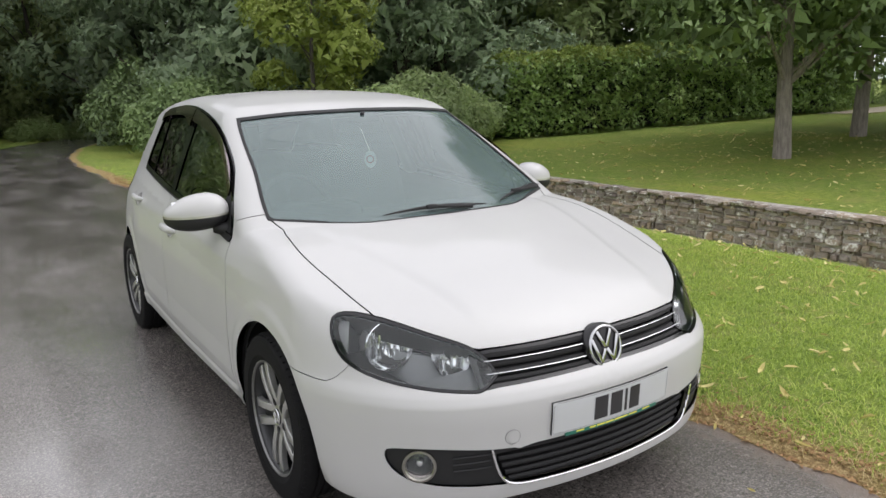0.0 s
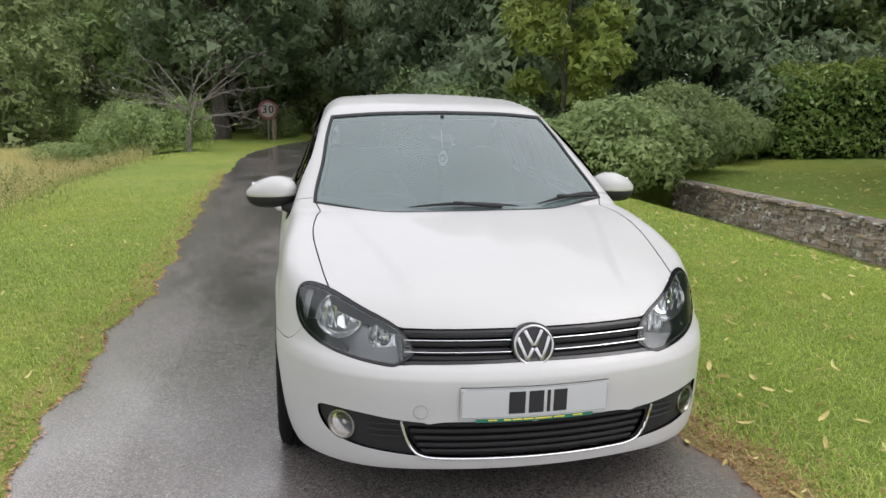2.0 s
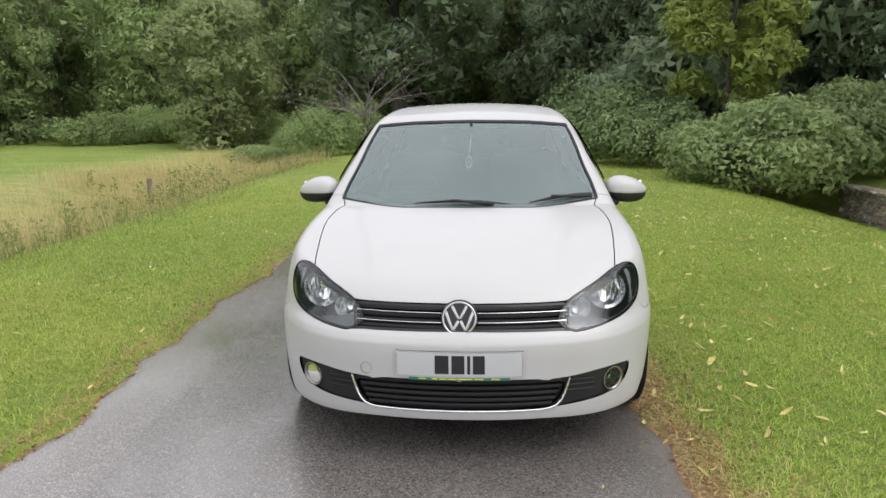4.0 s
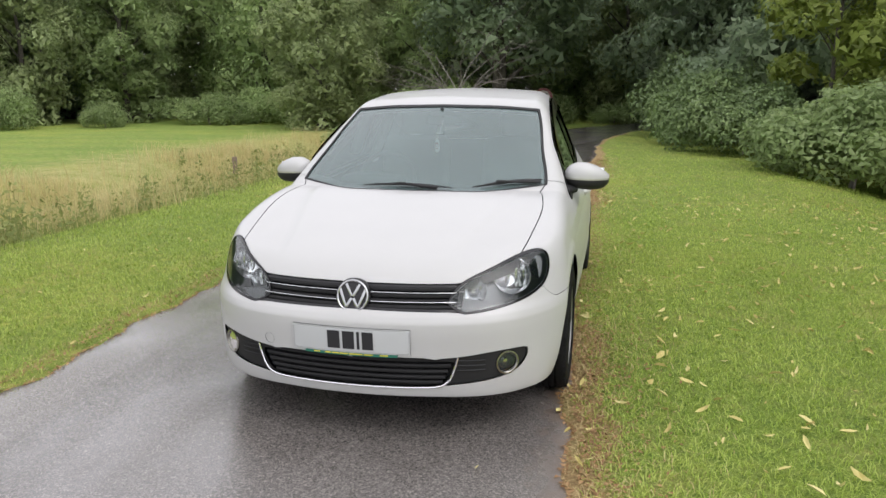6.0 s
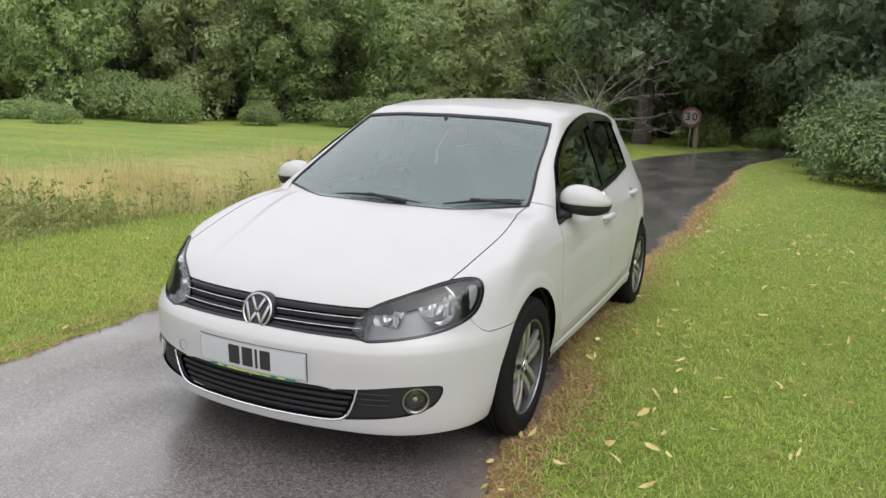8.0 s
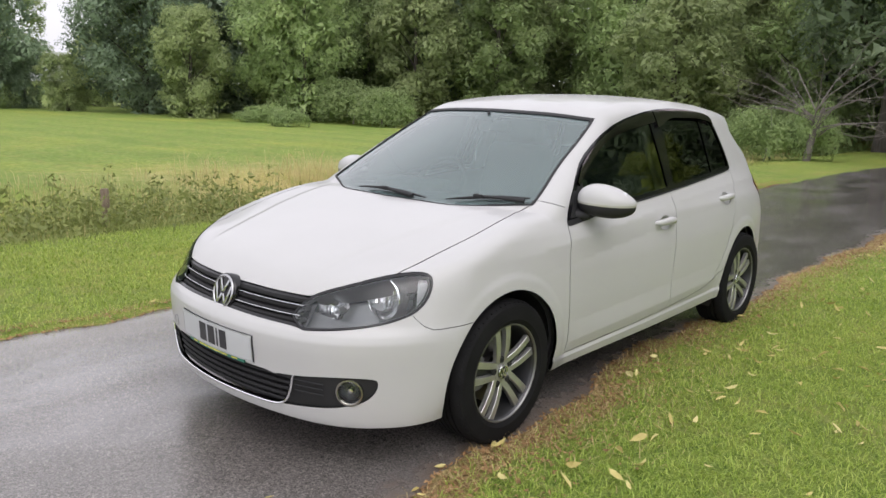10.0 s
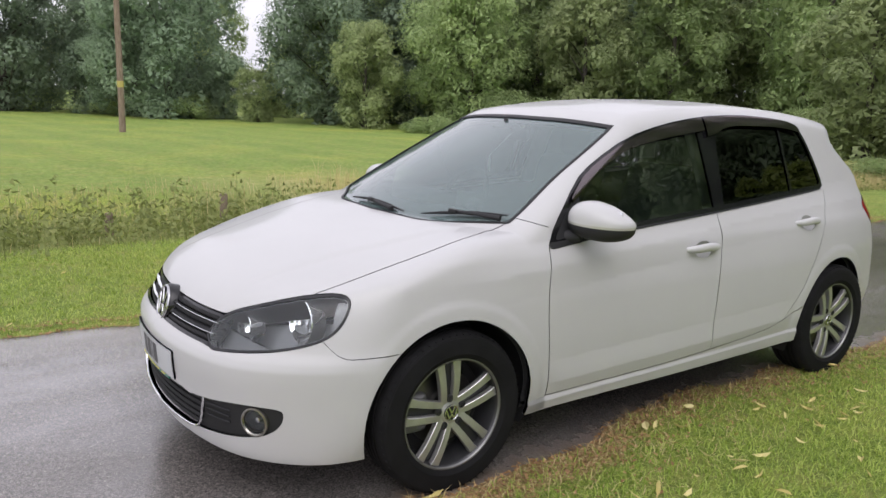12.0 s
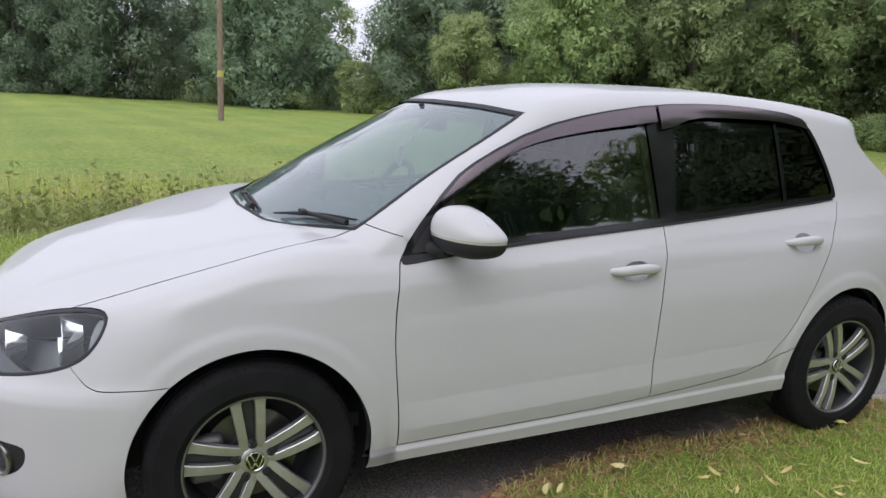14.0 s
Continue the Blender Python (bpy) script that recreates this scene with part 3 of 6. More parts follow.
def build_ground():
    xs = np.unique(np.round(np.concatenate([np.linspace(-2500, -130, 12), np.linspace(-120, -14, 54), np.arange(-13, -2.6, .3), np.arange(-2.6, -1.6, .05),
                                            np.arange(-1.6, .3, .3), np.arange(.3, 1.3, .05), np.arange(1.3, 6.8, .25), [6.9, 6.95, 7.0, 7.05], np.arange(7.25, 14, .5),
                                            np.linspace(15, 60, 24), np.linspace(80, 2500, 12)]), 3))
    ys = np.unique(np.round(np.concatenate([np.linspace(-2500, -40, 10), np.linspace(-35, -6, 16), np.arange(-5, -2, .2), np.arange(-2, 12, .07), np.arange(12, 40, .5), np.linspace(42, 120, 30), np.linspace(150, 2500, 10)]), 3))
    X, Y = np.meshgrid(xs, ys)
    Z = ground_z(X, Y)
    nx, ny = len(xs), len(ys)
    idx = np.arange(nx * ny).reshape(ny, nx)
    faces = np.stack([idx[:-1, :-1], idx[:-1, 1:], idx[1:, 1:], idx[1:, :-1]], -1).reshape(-1, 4)
    ob = mesh_ob("ground", np.stack([X, Y, Z], -1).reshape(-1, 3), faces, turf_mat())
    d, right = road_edge(X, Y), X > road_mid(Y)
    d = d - np.where(right, .05 * np.sin(.9 * Y + 1) + .03 * np.sin(5.3 * Y), 0)
    soil = np.clip(1 - np.where(d < .03, (.03 - d) * .15, d - .03) / .17, 0, 1) * right + .72 * np.clip(1 - np.abs(d - .10) / .16, 0, 1) * ~right
    mead = step(-7.5, -10, X)
    uncut = .75 * step(-11.5, -8.5, X) * (1 - step(-7.0, -5.6, X)) * step(1.5, 5, Y)
    for name, v in (("soil", soil), ("meadow", mead), ("uncut", uncut)):
        a = ob.data.attributes.new(name, "FLOAT", "POINT")
        a.data.foreach_set("value", v.reshape(-1).astype(np.float32))
    tagged(ob, "green mown turf with yellowed patches and worn edges", "ground", kind="structure")


def build_road():
    ys = np.concatenate([np.arange(-12, 12, .08), np.arange(12, 60, .3)])
    us = np.array([-1, -.985, -.96, -.90, -.80, -.72, -.69, -.66, -.63, -.60, -.3, 0, .3, .6, .75, .85, .91, .96, .985, 1])
    Y, U = np.meshgrid(ys, us, indexing="ij")
    half = road_half(Y) + np.where(U > 0, edge_wave(Y, 1.0), edge_wave(Y, 4.0)) * np.abs(U) ** 6
    X = road_mid(Y) + U * half
    Z = .006 * (1 - U ** 2) - np.where(np.abs(U) > .99, .035, 0) - np.where(np.abs(U) > .975, .004, 0)
    n, m = len(ys), len(us)
    idx = np.arange(n * m).reshape(n, m)
    faces = np.stack([idx[:-1, :-1], idx[:-1, 1:], idx[1:, 1:], idx[1:, :-1]], -1).reshape(-1, 4)
    ob = mesh_ob("road", np.stack([X, Y, Z], -1).reshape(-1, 3), faces, TARMAC)
    strip = 1 - step(-1.53, -1.45, X - bend(Y) + .02 * np.sin(2 * Y))
    earth = np.clip(1 - (1 - U) * half / .30, 0, 1) + .6 * np.clip(1 - (1 + U) * half / .12, 0, 1)
    for name, v in (("strip", strip), ("earth", earth)):
        a = ob.data.attributes.new(name, "FLOAT", "POINT")
        a.data.foreach_set("value", v.reshape(-1).astype(np.float32))
    tagged(ob, "narrow wet grey tarmac drive between grass verges", "road", kind="structure")


build_ground()
build_road()


# ---- leaves, trees and bushes ----
def leaf_cloud(rng, centres, normals, size, spread=0.35, droop=0.0):
    """Small pointed leaves at the given places, facing roughly along the normals."""
    n = len(centres)
    nn = normals + rng.normal(0, spread, (n, 3))
    nn /= np.linalg.norm(nn, axis=1, keepdims=True)
    a = np.cross(nn, rng.normal(0, 1, (n, 3)))
    a /= np.linalg.norm(a, axis=1, keepdims=True)
    if droop:
        a = a + np.array([0, 0, -droop])
        a /= np.linalg.norm(a, axis=1, keepdims=True)
    b = np.cross(nn, a)
    s = size * rng.uniform(.6, 1.35, (n, 1))
    v = np.stack([centres - a * s + b * s * .10, centres + a * s * .15 - b * s * .52, centres + a * s * .85 + b * s * .42], 1)
    return v.reshape(-1, 3), np.arange(3 * n).reshape(n, 3)


def fan(rng, lobes, each=7, small=(.34, .56)):
    """Breaks every lobe of a crown into boughs: lesser lobes on its upper and outer side."""
    out = []
    for x, y, z, r in lobes:
        away = np.array([x, y, 0.0])
        away /= max(.3, np.linalg.norm(away))
        for _ in range(each):
            d = rng.normal(0, 1, 3) + away * .55 + np.array([0, 0, .35])
            d /= np.linalg.norm(d)
            out.append((x + d[0] * r * .72, y + d[1] * r * .72, z + d[2] * r * .62, r * rng.uniform(*small)))
    return out


def crown(rng, lobes, count, size, spread=0.6, droop=0.0, flat=.8):
    """Leaves on the skins of many lobes (centre x, y, z, radius), thicker above."""
    lobes = np.array(lobes)
    w = lobes[:, 3] ** 2
    pick = rng.choice(len(lobes), count, p=w / w.sum())
    d = rng.normal(0, 1, (count, 3))
    d[:, 2] += .35
    d /= np.linalg.norm(d, axis=1, keepdims=True)
    r = lobes[pick, 3] * (.62 + .46 * rng.random(count) ** .6 + .12 * np.sin(7 * d[:, 0] + 5 * d[:, 2] + pick))
    p = lobes[pick, :3] + d * r[:, None] * np.array([1, 1, flat])
    nrm = d + np.array([0, 0, .45])
    soft = nrm / np.linalg.norm(nrm, axis=1, keepdims=True)
    return (*leaf_cloud(rng, p, nrm, size, spread, droop), soft)


def shade_soft(ob, soft, rng, jitter=.32):
    """Lets the leaves of a clump take the light as a clump does, each a little turned."""
    q = soft + rng.normal(0, jitter, soft.shape)
    q /= np.linalg.norm(q, axis=1, keepdims=True)
    ob.data.normals_split_custom_set_from_vertices([tuple(a) for a in np.repeat(q, 3, axis=0).tolist()])


def make_tree(name, seed, height, radius, low, leaf, count, mat, lobes=26, trunk=.22, label="", shape="round", bark=None):
    """A tree: tapered trunk, limbs, and a crown of single leaves on many lobes."""
    rng = np.random.default_rng(seed)
    t = thing(name, None, label, "tree")
    bm = bmesh.new()
    lean = rng.normal(0, .03, 2)
    top = height * .82
    pts = [(lean[0] * z * math.sin(z), lean[1] * z, z) for z in np.linspace(-.15, top, 9)]
    tube(pts, [trunk * (1.15 if i == 0 else 1) * (1 - .85 * i / 8) + .01 for i in range(9)], 10, bm)
    L = []
    for i in range(lobes):
        f = (i + .5) / lobes
        z = low + (height - low) * (f ** .9)
        if shape == "cone":
            rr = radius * (1 - f) ** .8 + .15
        elif shape == "column":
            rr = radius * (.55 + .45 * math.sin(math.pi * min(1, f * 1.05)))
        else:
            rr = radius * math.sin(math.pi * (.12 + .80 * f)) ** .7
        a = i * 2.39996 + rng.uniform(-.4, .4)
        q = rr * rng.uniform(.35, .85)
        lr = radius * rng.uniform(.26, .44) * (.55 if shape == "cone" and f > .6 else 1)
        c = (q * math.cos(a), q * math.sin(a), min(z, height - lr * .5), lr)
        L.append(c)
        if i % 2 == 0:
            z0 = max(low * .6, c[2] - q * .9)
            tube([(0, 0, z0), (c[0] * .5, c[1] * .5, (z0 + c[2]) / 2 + .1), c[:3]], [trunk * .35 * (1 - .6 * f), trunk * .2 * (1 - .6 * f), .015], 6, bm)
    part("trunk", bm, bark or BARK, t)
    v, f, soft = crown(rng, fan(rng, L), count, leaf, .5, .6 if shape == "cone" else .25, .5 if shape == "cone" else .75)
    # thicker growth further in closes the crown
    v2, f2, soft2 = crown(rng, [(a, b, c, q * .78) for a, b, c, q in L], count // 4, leaf * 2.5, .6)
    v, f, soft = np.concatenate([v, v2]), np.concatenate([f, f2 + len(v)]), np.concatenate([soft, soft2])
    shade_soft(mesh_ob("crown", v, f, mat, t), soft, rng)
    return t


def make_bush(name, seed, size, count, leaf, mat, label, category="bush", lobes=16):
    rng = np.random.default_rng(seed)
    t = thing(name, None, label, category)
    L = []
    for i in range(lobes):
        a, q = i * 2.4 + rng.uniform(-.3, .3), math.sqrt((i + .3) / lobes) * .75
        lr = rng.uniform(.28, .42)
        L.append((q * math.cos(a), q * math.sin(a), (1 - q * q * .75) * rng.uniform(.45, .72), lr))
    v, f, soft = crown(rng, fan(rng, L, 5) + L, count, leaf / max(size), .5)
    v = v * np.array(size)
    v[:, 2] = np.maximum(v[:, 2], .02)
    bm = bmesh.new()
    tube([(0, 0, -.05), (L[0][0] * size[0] * .5, L[0][1] * size[1] * .5, L[0][2] * size[2] * .6), (L[0][0] * size[0], L[0][1] * size[1], L[0][2] * size[2])], [.06, .04, .012], 8, bm)
    part("stem", bm, BARK, t)
    shade_soft(mesh_ob("foliage", v, f, mat, t), soft, rng)
    return t


def stand(ob, x, y, turn=0, size=1.0, tall=None, sink=0.0):
    """Puts a thing on the turf."""
    ob.matrix_world = Matrix.LocRotScale((x, y, float(ground_z(x, y)) - sink), Euler((0, 0, radians(turn))), (size, size, tall or size))
    return ob


def stand_copy(ob, x, y, turn=0, size=1.0, tall=None, sink=0.0):
    c = copy_thing(ob, Matrix())
    return stand(c, x, y, turn, size, tall, sink)

# ---- the garden wall ----
def block(rng, n=1):
    """A rough rubble stone of unit size, its corners knocked off."""
    bm = bmesh.new()
    bmesh.ops.create_cube(bm, size=1)
    bmesh.ops.bevel(bm, geom=bm.edges[:], offset=.12, segments=1, affect="EDGES")
    for v in bm.verts:
        v.co += Vector(rng.uniform(-.10, .10, 3))
    me = bpy.data.meshes.new("stone")
    bm.to_mesh(me)
    bm.free()
    me.materials.append(STONE)
    return me


WALL_X, WALL_Y0, WALL_Y1 = 6.90, -1.2, 12.1


def garden_wall():
    rng = np.random.default_rng(11)
    mortar = plain("lime_mortar", (0.40, 0.37, 0.33), 0.95, spread=.35, bump=.6, bump_scale=60)
    wall = part("wall_garden", box(.35, WALL_Y1 - WALL_Y0 - .02, .72, (WALL_X + .175, (WALL_Y0 + WALL_Y1) / 2, -.465)), mortar)
    tagged(wall, "low rubble stone retaining wall with white lichen", "wall", kind="structure")
    shapes = [block(rng) for _ in range(9)]
    z, row, count = -.81, 0, 0
    heights = (.09, .075, .10, .065, .085, .075, .06, .08, .05, .05)
    rest_v, rest_f = [], []
    for h in heights:
        y = WALL_Y0 + rng.uniform(-.1, 0)
        top = row == len(heights) - 1
        while y < WALL_Y1:
            w = rng.uniform(.07, .27) * (1.3 if top else 1)
            m = shapes[rng.integers(9)]
            hh, d = h * rng.uniform(.75, 1.25), .16 + (.05 if top else 0)
            ob = None
            place = (WALL_X + .05 + rng.uniform(-.022, .022) - (.02 if top else 0), y + w / 2, z + h / 2 + rng.uniform(-.016, .016))
            mat4 = Matrix.LocRotScale(place, Euler((rng.uniform(-.06, .06), rng.uniform(-.05, .05), rng.uniform(-.05, .05))), (d, w - .014, hh - .010))
            if 2.2 < y < 11.9 and count < 300 and row > 2:
                ob = new("stone", m)
                ob.parent = wall
                ob.matrix_world = mat4
                count += 1
            else:
                n0 = len(rest_v)
                rest_v += [tuple(mat4 @ v.co) for v in m.vertices]
                rest_f += [tuple(i + n0 for i in p.vertices) for p in m.polygons]
            y += w
        z += h
        row += 1
    # cross stones of the end face
    tagged(mesh_ob("far_stones", rest_v, rest_f, STONE, wall, smooth=False), kind="stuff")


# ---- woods round the drive ----
OAK = make_tree("broadleaf_tree", 1, 10.5, 4.8, .2, .105, 22000, LEAF_MID, 34, .28, "tall green broadleaf tree in the wood beyond the meadow", bark=DARKBARK)
ASH = make_tree("broadleaf_tree", 2, 13.0, 4.0, .6, .105, 22000, LEAF_MID, 36, .25, "tall slender green tree in the wood edge", "column", DARKBARK)
# far tree, its leaves coloured as if seen through haze
FAR_TREE = make_tree("broadleaf_tree", 6, 10.5, 4.8, .2, .09, 33000, LEAF_HAZED, 40, .28, "broadleaf tree at the far edge of the meadow, hazed blue-green in its leaf colour", bark=DARKBARK)
OLIVE = make_tree("broadleaf_tree", 8, 8.5, 4.0, .3, .095, 21000, LEAF_OLIVE, 30, .25, "rounded olive-green tree in the wood edge", bark=DARKBARK)
YEW = make_tree("yew_tree", 3, 17.0, 4.6, .2, .095, 34000, LEAF_DARK, 60, .35, "dark green yew with drooping boughs beside the drive", "cone", DARKBARK)
LIME = make_tree("lime_tree", 4, 5.4, 1.9, 1.3, .060, 9500, LEAF_LIGHT, 12, .07, "yellow-green young tree before the dark yews", bark=DARKBARK)
THICKET = make_bush("thicket", 9, (3.2, 2.6, 3.0), 8000, .115, LEAF_MID, "tangled green undergrowth at the foot of the wood")
stand(OAK, -29.5, 22.5, 0, .7)
stand(FAR_TREE, -36, 17.5, 0, .75)
stand(ASH, -28, 26, 0, .7)
stand(OLIVE, -31, 23, 0, .72)
stand(YEW, 7.2, 21, 0, .95)
stand(LIME, 5.6, 15.4)
rt = random.Random(5)
row_of_trees = [(-61.1, -3.5, 0.67, FAR_TREE), (-66, -13, .8, FAR_TREE), (-57.8, -0, 0.72, FAR_TREE), (-51.9, 4.1, 0.96, FAR_TREE), (-57.9, 6.4, 0.71, OLIVE), (-56.4, 10.4, 0.67, ASH), (-48.1, 11.6, 0.63, OLIVE), (-42.4, 11.2, 0.83, FAR_TREE), (-53.2, 16.4, 0.75, ASH), (-45.2, 19.8, 0.54, OLIVE),
                (-38.2, 23.3, 0.84, FAR_TREE), (-36.9, 18.7, 0.76, ASH), (-35.5, 23.4, 0.88, FAR_TREE), (-30.9, 18.2, 0.55, OLIVE), (-33.4, 26.9, 0.94, FAR_TREE), (-26.7, 20.9, 0.64, OAK), (-27.8, 31.1, 1.04, FAR_TREE), (-23.6, 25.3, 0.75, OLIVE), (-22.9, 33, 1.02, OLIVE), (-20.2, 27.7, 0.75, ASH),
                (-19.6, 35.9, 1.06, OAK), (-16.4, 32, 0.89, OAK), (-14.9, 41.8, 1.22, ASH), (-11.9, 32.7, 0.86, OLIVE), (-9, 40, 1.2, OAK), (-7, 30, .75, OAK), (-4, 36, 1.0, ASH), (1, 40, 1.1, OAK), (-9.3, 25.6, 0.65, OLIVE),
                (25, 33, 1.2, OAK), (33, 25, 1.1, OLIVE), (17.5, 22.5, .95, OLIVE), (22, 24, 1.1, OLIVE), (.8, 34.5, .9, OLIVE), (8.5, 38, 1.1, OLIVE), (48, 14, 1.2, OAK), (30, 19.5, 1.3, OAK), (38, 12, 1.35, OAK), (24.5, 21, 1.2, ASH), (19.5, 24.5, 1.35, ASH), (40, 3, 1.3, OAK), (-30, 38, 1.25, OLIVE), (-18.8, 47, 1.4, OAK), (-41.5, 14, .34, FAR_TREE), (-44, 9.5, .62, FAR_TREE), (-46.5, 11.5, .7, OLIVE), (-49, 7.5, .66, FAR_TREE), (-54, 1.5, .62, FAR_TREE), (-57.5, -4.5, .7, FAR_TREE), (-60, -9, .75, FAR_TREE), (-38, 13.5, .36, OLIVE), (-1, 45, 1.3, OAK), (3.5, 47, 1.4, FAR_TREE), (-36, 33, 1.2, FAR_TREE), (-25, 44, 1.4, OAK), (-7, 47, 1.5, OAK), (-46, 24, 1.0, FAR_TREE)]
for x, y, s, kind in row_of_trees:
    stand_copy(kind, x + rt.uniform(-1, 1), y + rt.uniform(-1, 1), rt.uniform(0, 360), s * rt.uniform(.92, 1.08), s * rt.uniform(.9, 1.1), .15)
for x, y, s in ((10.2, 19.5, .85), (5.6, 25.5, .95), (13.5, 22, 1.0), (9.5, 26, 1.1), (5.5, 32, 1.1), (12.5, 31, 1.3)):
    stand_copy(YEW, x, y, rt.uniform(0, 360), s, s * rt.uniform(.95, 1.15), .1)
stand(THICKET, -24, 21.5, 0, .7)
for x, y, s in ((-22.5, 16.8, .30), (-21.1, 22, .5), (-19.1, 24.9, .4), (-16.8, 27.2, .6), (-14.5, 28.2, .5), (-11.9, 27.8, .74), (-9.8, 26.5, .6), (-57, -3, .5), (-40, 12, .5), (-45, 8.3, .5), (-51, 4, .5), (-26.5, 19, .44), (-7.5, 21, .4), (-6, 24, .45),
                (0.4, 30.2, .42), (2.6, 31, .5), (-2.0, 30.5, .38), (4.8, 29.5, .5), (14.5, 18.5, .4)):
    stand_copy(THICKET, x + rt.uniform(-1, 1), y + rt.uniform(-1, 1), rt.uniform(0, 360), s * rt.uniform(.7, 1.25), s * rt.uniform(.55, 1.3), .1)
SHRUB = make_bush("shrub", 7, (2.0, 1.7, 1.85), 16000, .078, LEAF_MID, "dense green shrub on the bank where the wall ends", "shrub")
stand(SHRUB, 5.2, 11.9)
for x, y, turn, s, tall in ((7.4, 13.8, 70, 1.05, 1.1), (10, 16.4, 300, .95, .9)):
    stand_copy(SHRUB, x, y, turn, s, tall)
UNDER_YEW = make_bush("yew_shrub", 17, (2.1, 1.9, 1.9), 16000, .075, LEAF_PARK, "dark green low yew boughs along the drive", "shrub", 22)
stand(UNDER_YEW, 3.9, 15.4, 140, .8, .85)
for x, y, turn, s, tall in ((3.8, 18.9, 200, .95, 1.2), (3.7, 22.5, 20, 1.05, 1.4), (4.4, 26, 90, 1.15, 1.4)):
    stand_copy(UNDER_YEW, x, y, turn, s, tall)


def dead_tree():
    """Bare boughs that arch out of an ivied thicket."""
    t = thing("dead_tree", None, "bare grey dead branches leaning over the undergrowth", "tree")
    rng = np.random.default_rng(21)
    bm = bmesh.new()
    tube([(0, 0, -.1), (.05, .02, .5), (.22, 0, 1.1)], [.09, .075, .05], 8, bm)
    part("trunk", bm, DEADWOOD, t)
    for i in range(20):
        a = rng.normal(0, 1.0) if i % 3 else math.pi + rng.normal(0, .5)
        p = np.array([.05 + .15 * rng.random(), 0, rng.uniform(.5, 1.1)])
        pts, d = [p], np.array([math.cos(a), .5 * math.sin(a), rng.uniform(.55, 1.5)])
        reach = rng.uniform(.24, .50)
        for k in range(6):
            d = d + rng.normal(0, .26, 3) + np.array([.10 * math.cos(a), 0, -.10])
            p = p + d / np.linalg.norm(d) * reach
            pts.append(p)
        bm = bmesh.new()
        tube(pts, [.017, .014, .011, .008, .006, .004, .002], 5, bm)
        for k in (2, 3, 4, 5):
            for _ in range(2):
                e = pts[k] + rng.normal(0, .26, 3) + np.array([.08, 0, .06])
                tube([pts[k], (pts[k] + e) / 2 + rng.normal(0, .04, 3), e], [.005, .0035, .0015], 4, bm)
        part("branch", bm, DEADWOOD, t)
    stand(t, -3.9, 20.4, 0, 1.3)
    stand_copy(THICKET, -5.2, 20.9, 30, .45, .55)
    stand_copy(THICKET, -4.0, 20.9, 80, .30, .55)


dead_tree()


# ---- lawn behind the wall: hedge, limes, clipped balls ----
def hedge():
    """A clipped block of leaves, billowing where the twigs have pushed out since."""
    rng = np.random.default_rng(31)
    t = thing("hedge", None, "tall clipped green beech hedge with light put into its top leaves", "hedge")
    L, D, H = 14.0, 2.4, 2.5
    lobes = []
    for x in np.arange(.3, L, .62):
        for z in (.30, .85, 1.40, 1.92):
            lobes.append((x + rng.uniform(-.2, .2), .30 + rng.uniform(-.13, .10), z + rng.uniform(-.18, .18), rng.uniform(.36, .52)))
        for y in (.45, 1.0, 1.6, 2.1):
            lobes.append((x + rng.uniform(-.2, .2), y, H - .42 + rng.uniform(-.10, .12), rng.uniform(.34, .48)))
    for y in (.4, 1.0, 1.6, 2.1):
        for z in (.4, 1.0, 1.6):
            lobes.append((.2, y, z, .42))
            lobes.append((L - .2, y, z, .42))
    n = 72000
    v, f, soft = crown(rng, lobes, n, .075, .75, .15, 1.0)
    v[:, 2] = np.maximum(v[:, 2], .01)
    tri = v.reshape(-1, 3, 3)
    # young: upper leaves coloured lighter to stand for light on the hedge top
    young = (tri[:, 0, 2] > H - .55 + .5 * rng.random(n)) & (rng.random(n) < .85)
    for name, keep, mat, label in (("foliage", ~young, LEAF_HEDGE, ""), ("new_growth", young, LEAF_LIGHT, "yellow-green top leaves, light on the hedge put into their colour")):
        k = int(keep.sum())
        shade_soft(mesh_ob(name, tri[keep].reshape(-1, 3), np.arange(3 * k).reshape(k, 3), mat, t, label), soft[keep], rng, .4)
    # near-black box added inside, standing in for the deep shade between the leaves
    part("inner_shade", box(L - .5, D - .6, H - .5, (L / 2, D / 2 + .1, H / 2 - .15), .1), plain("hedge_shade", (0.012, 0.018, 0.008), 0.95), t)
    t.matrix_world = Matrix.Translation((12.0, 15.9, float(ground_z(12.0, 15.9)))) @ Matrix.Rotation(radians(-9), 4, "Z") @ Matrix.Rotation(radians(-1.3), 4, "Y")


hedge()
PARK = make_tree("park_tree", 41, 10.0, 4.0, 2.3, .085, 42000, LEAF_PARK, 54, .15, "young park tree with a bare grey trunk on the lawn", "column")
stand(PARK, 11.7, 7.15)
stand_copy(PARK, 16.6, 8.4, 120, 1.08)
stand_copy(PARK, 18.0, 2.5, 210, 1.1)
stand_copy(PARK, 23.5, 6.5, 300, 1.15)
DARK = make_tree("broadleaf_tree", 14, 10.5, 4.4, 2.6, .10, 24000, LEAF_DARK, 34, .34, "dark spreading tree with a thick trunk beside the bend", bark=DARKBARK)
stand(DARK, -3.7, 28.0, 0, 1)


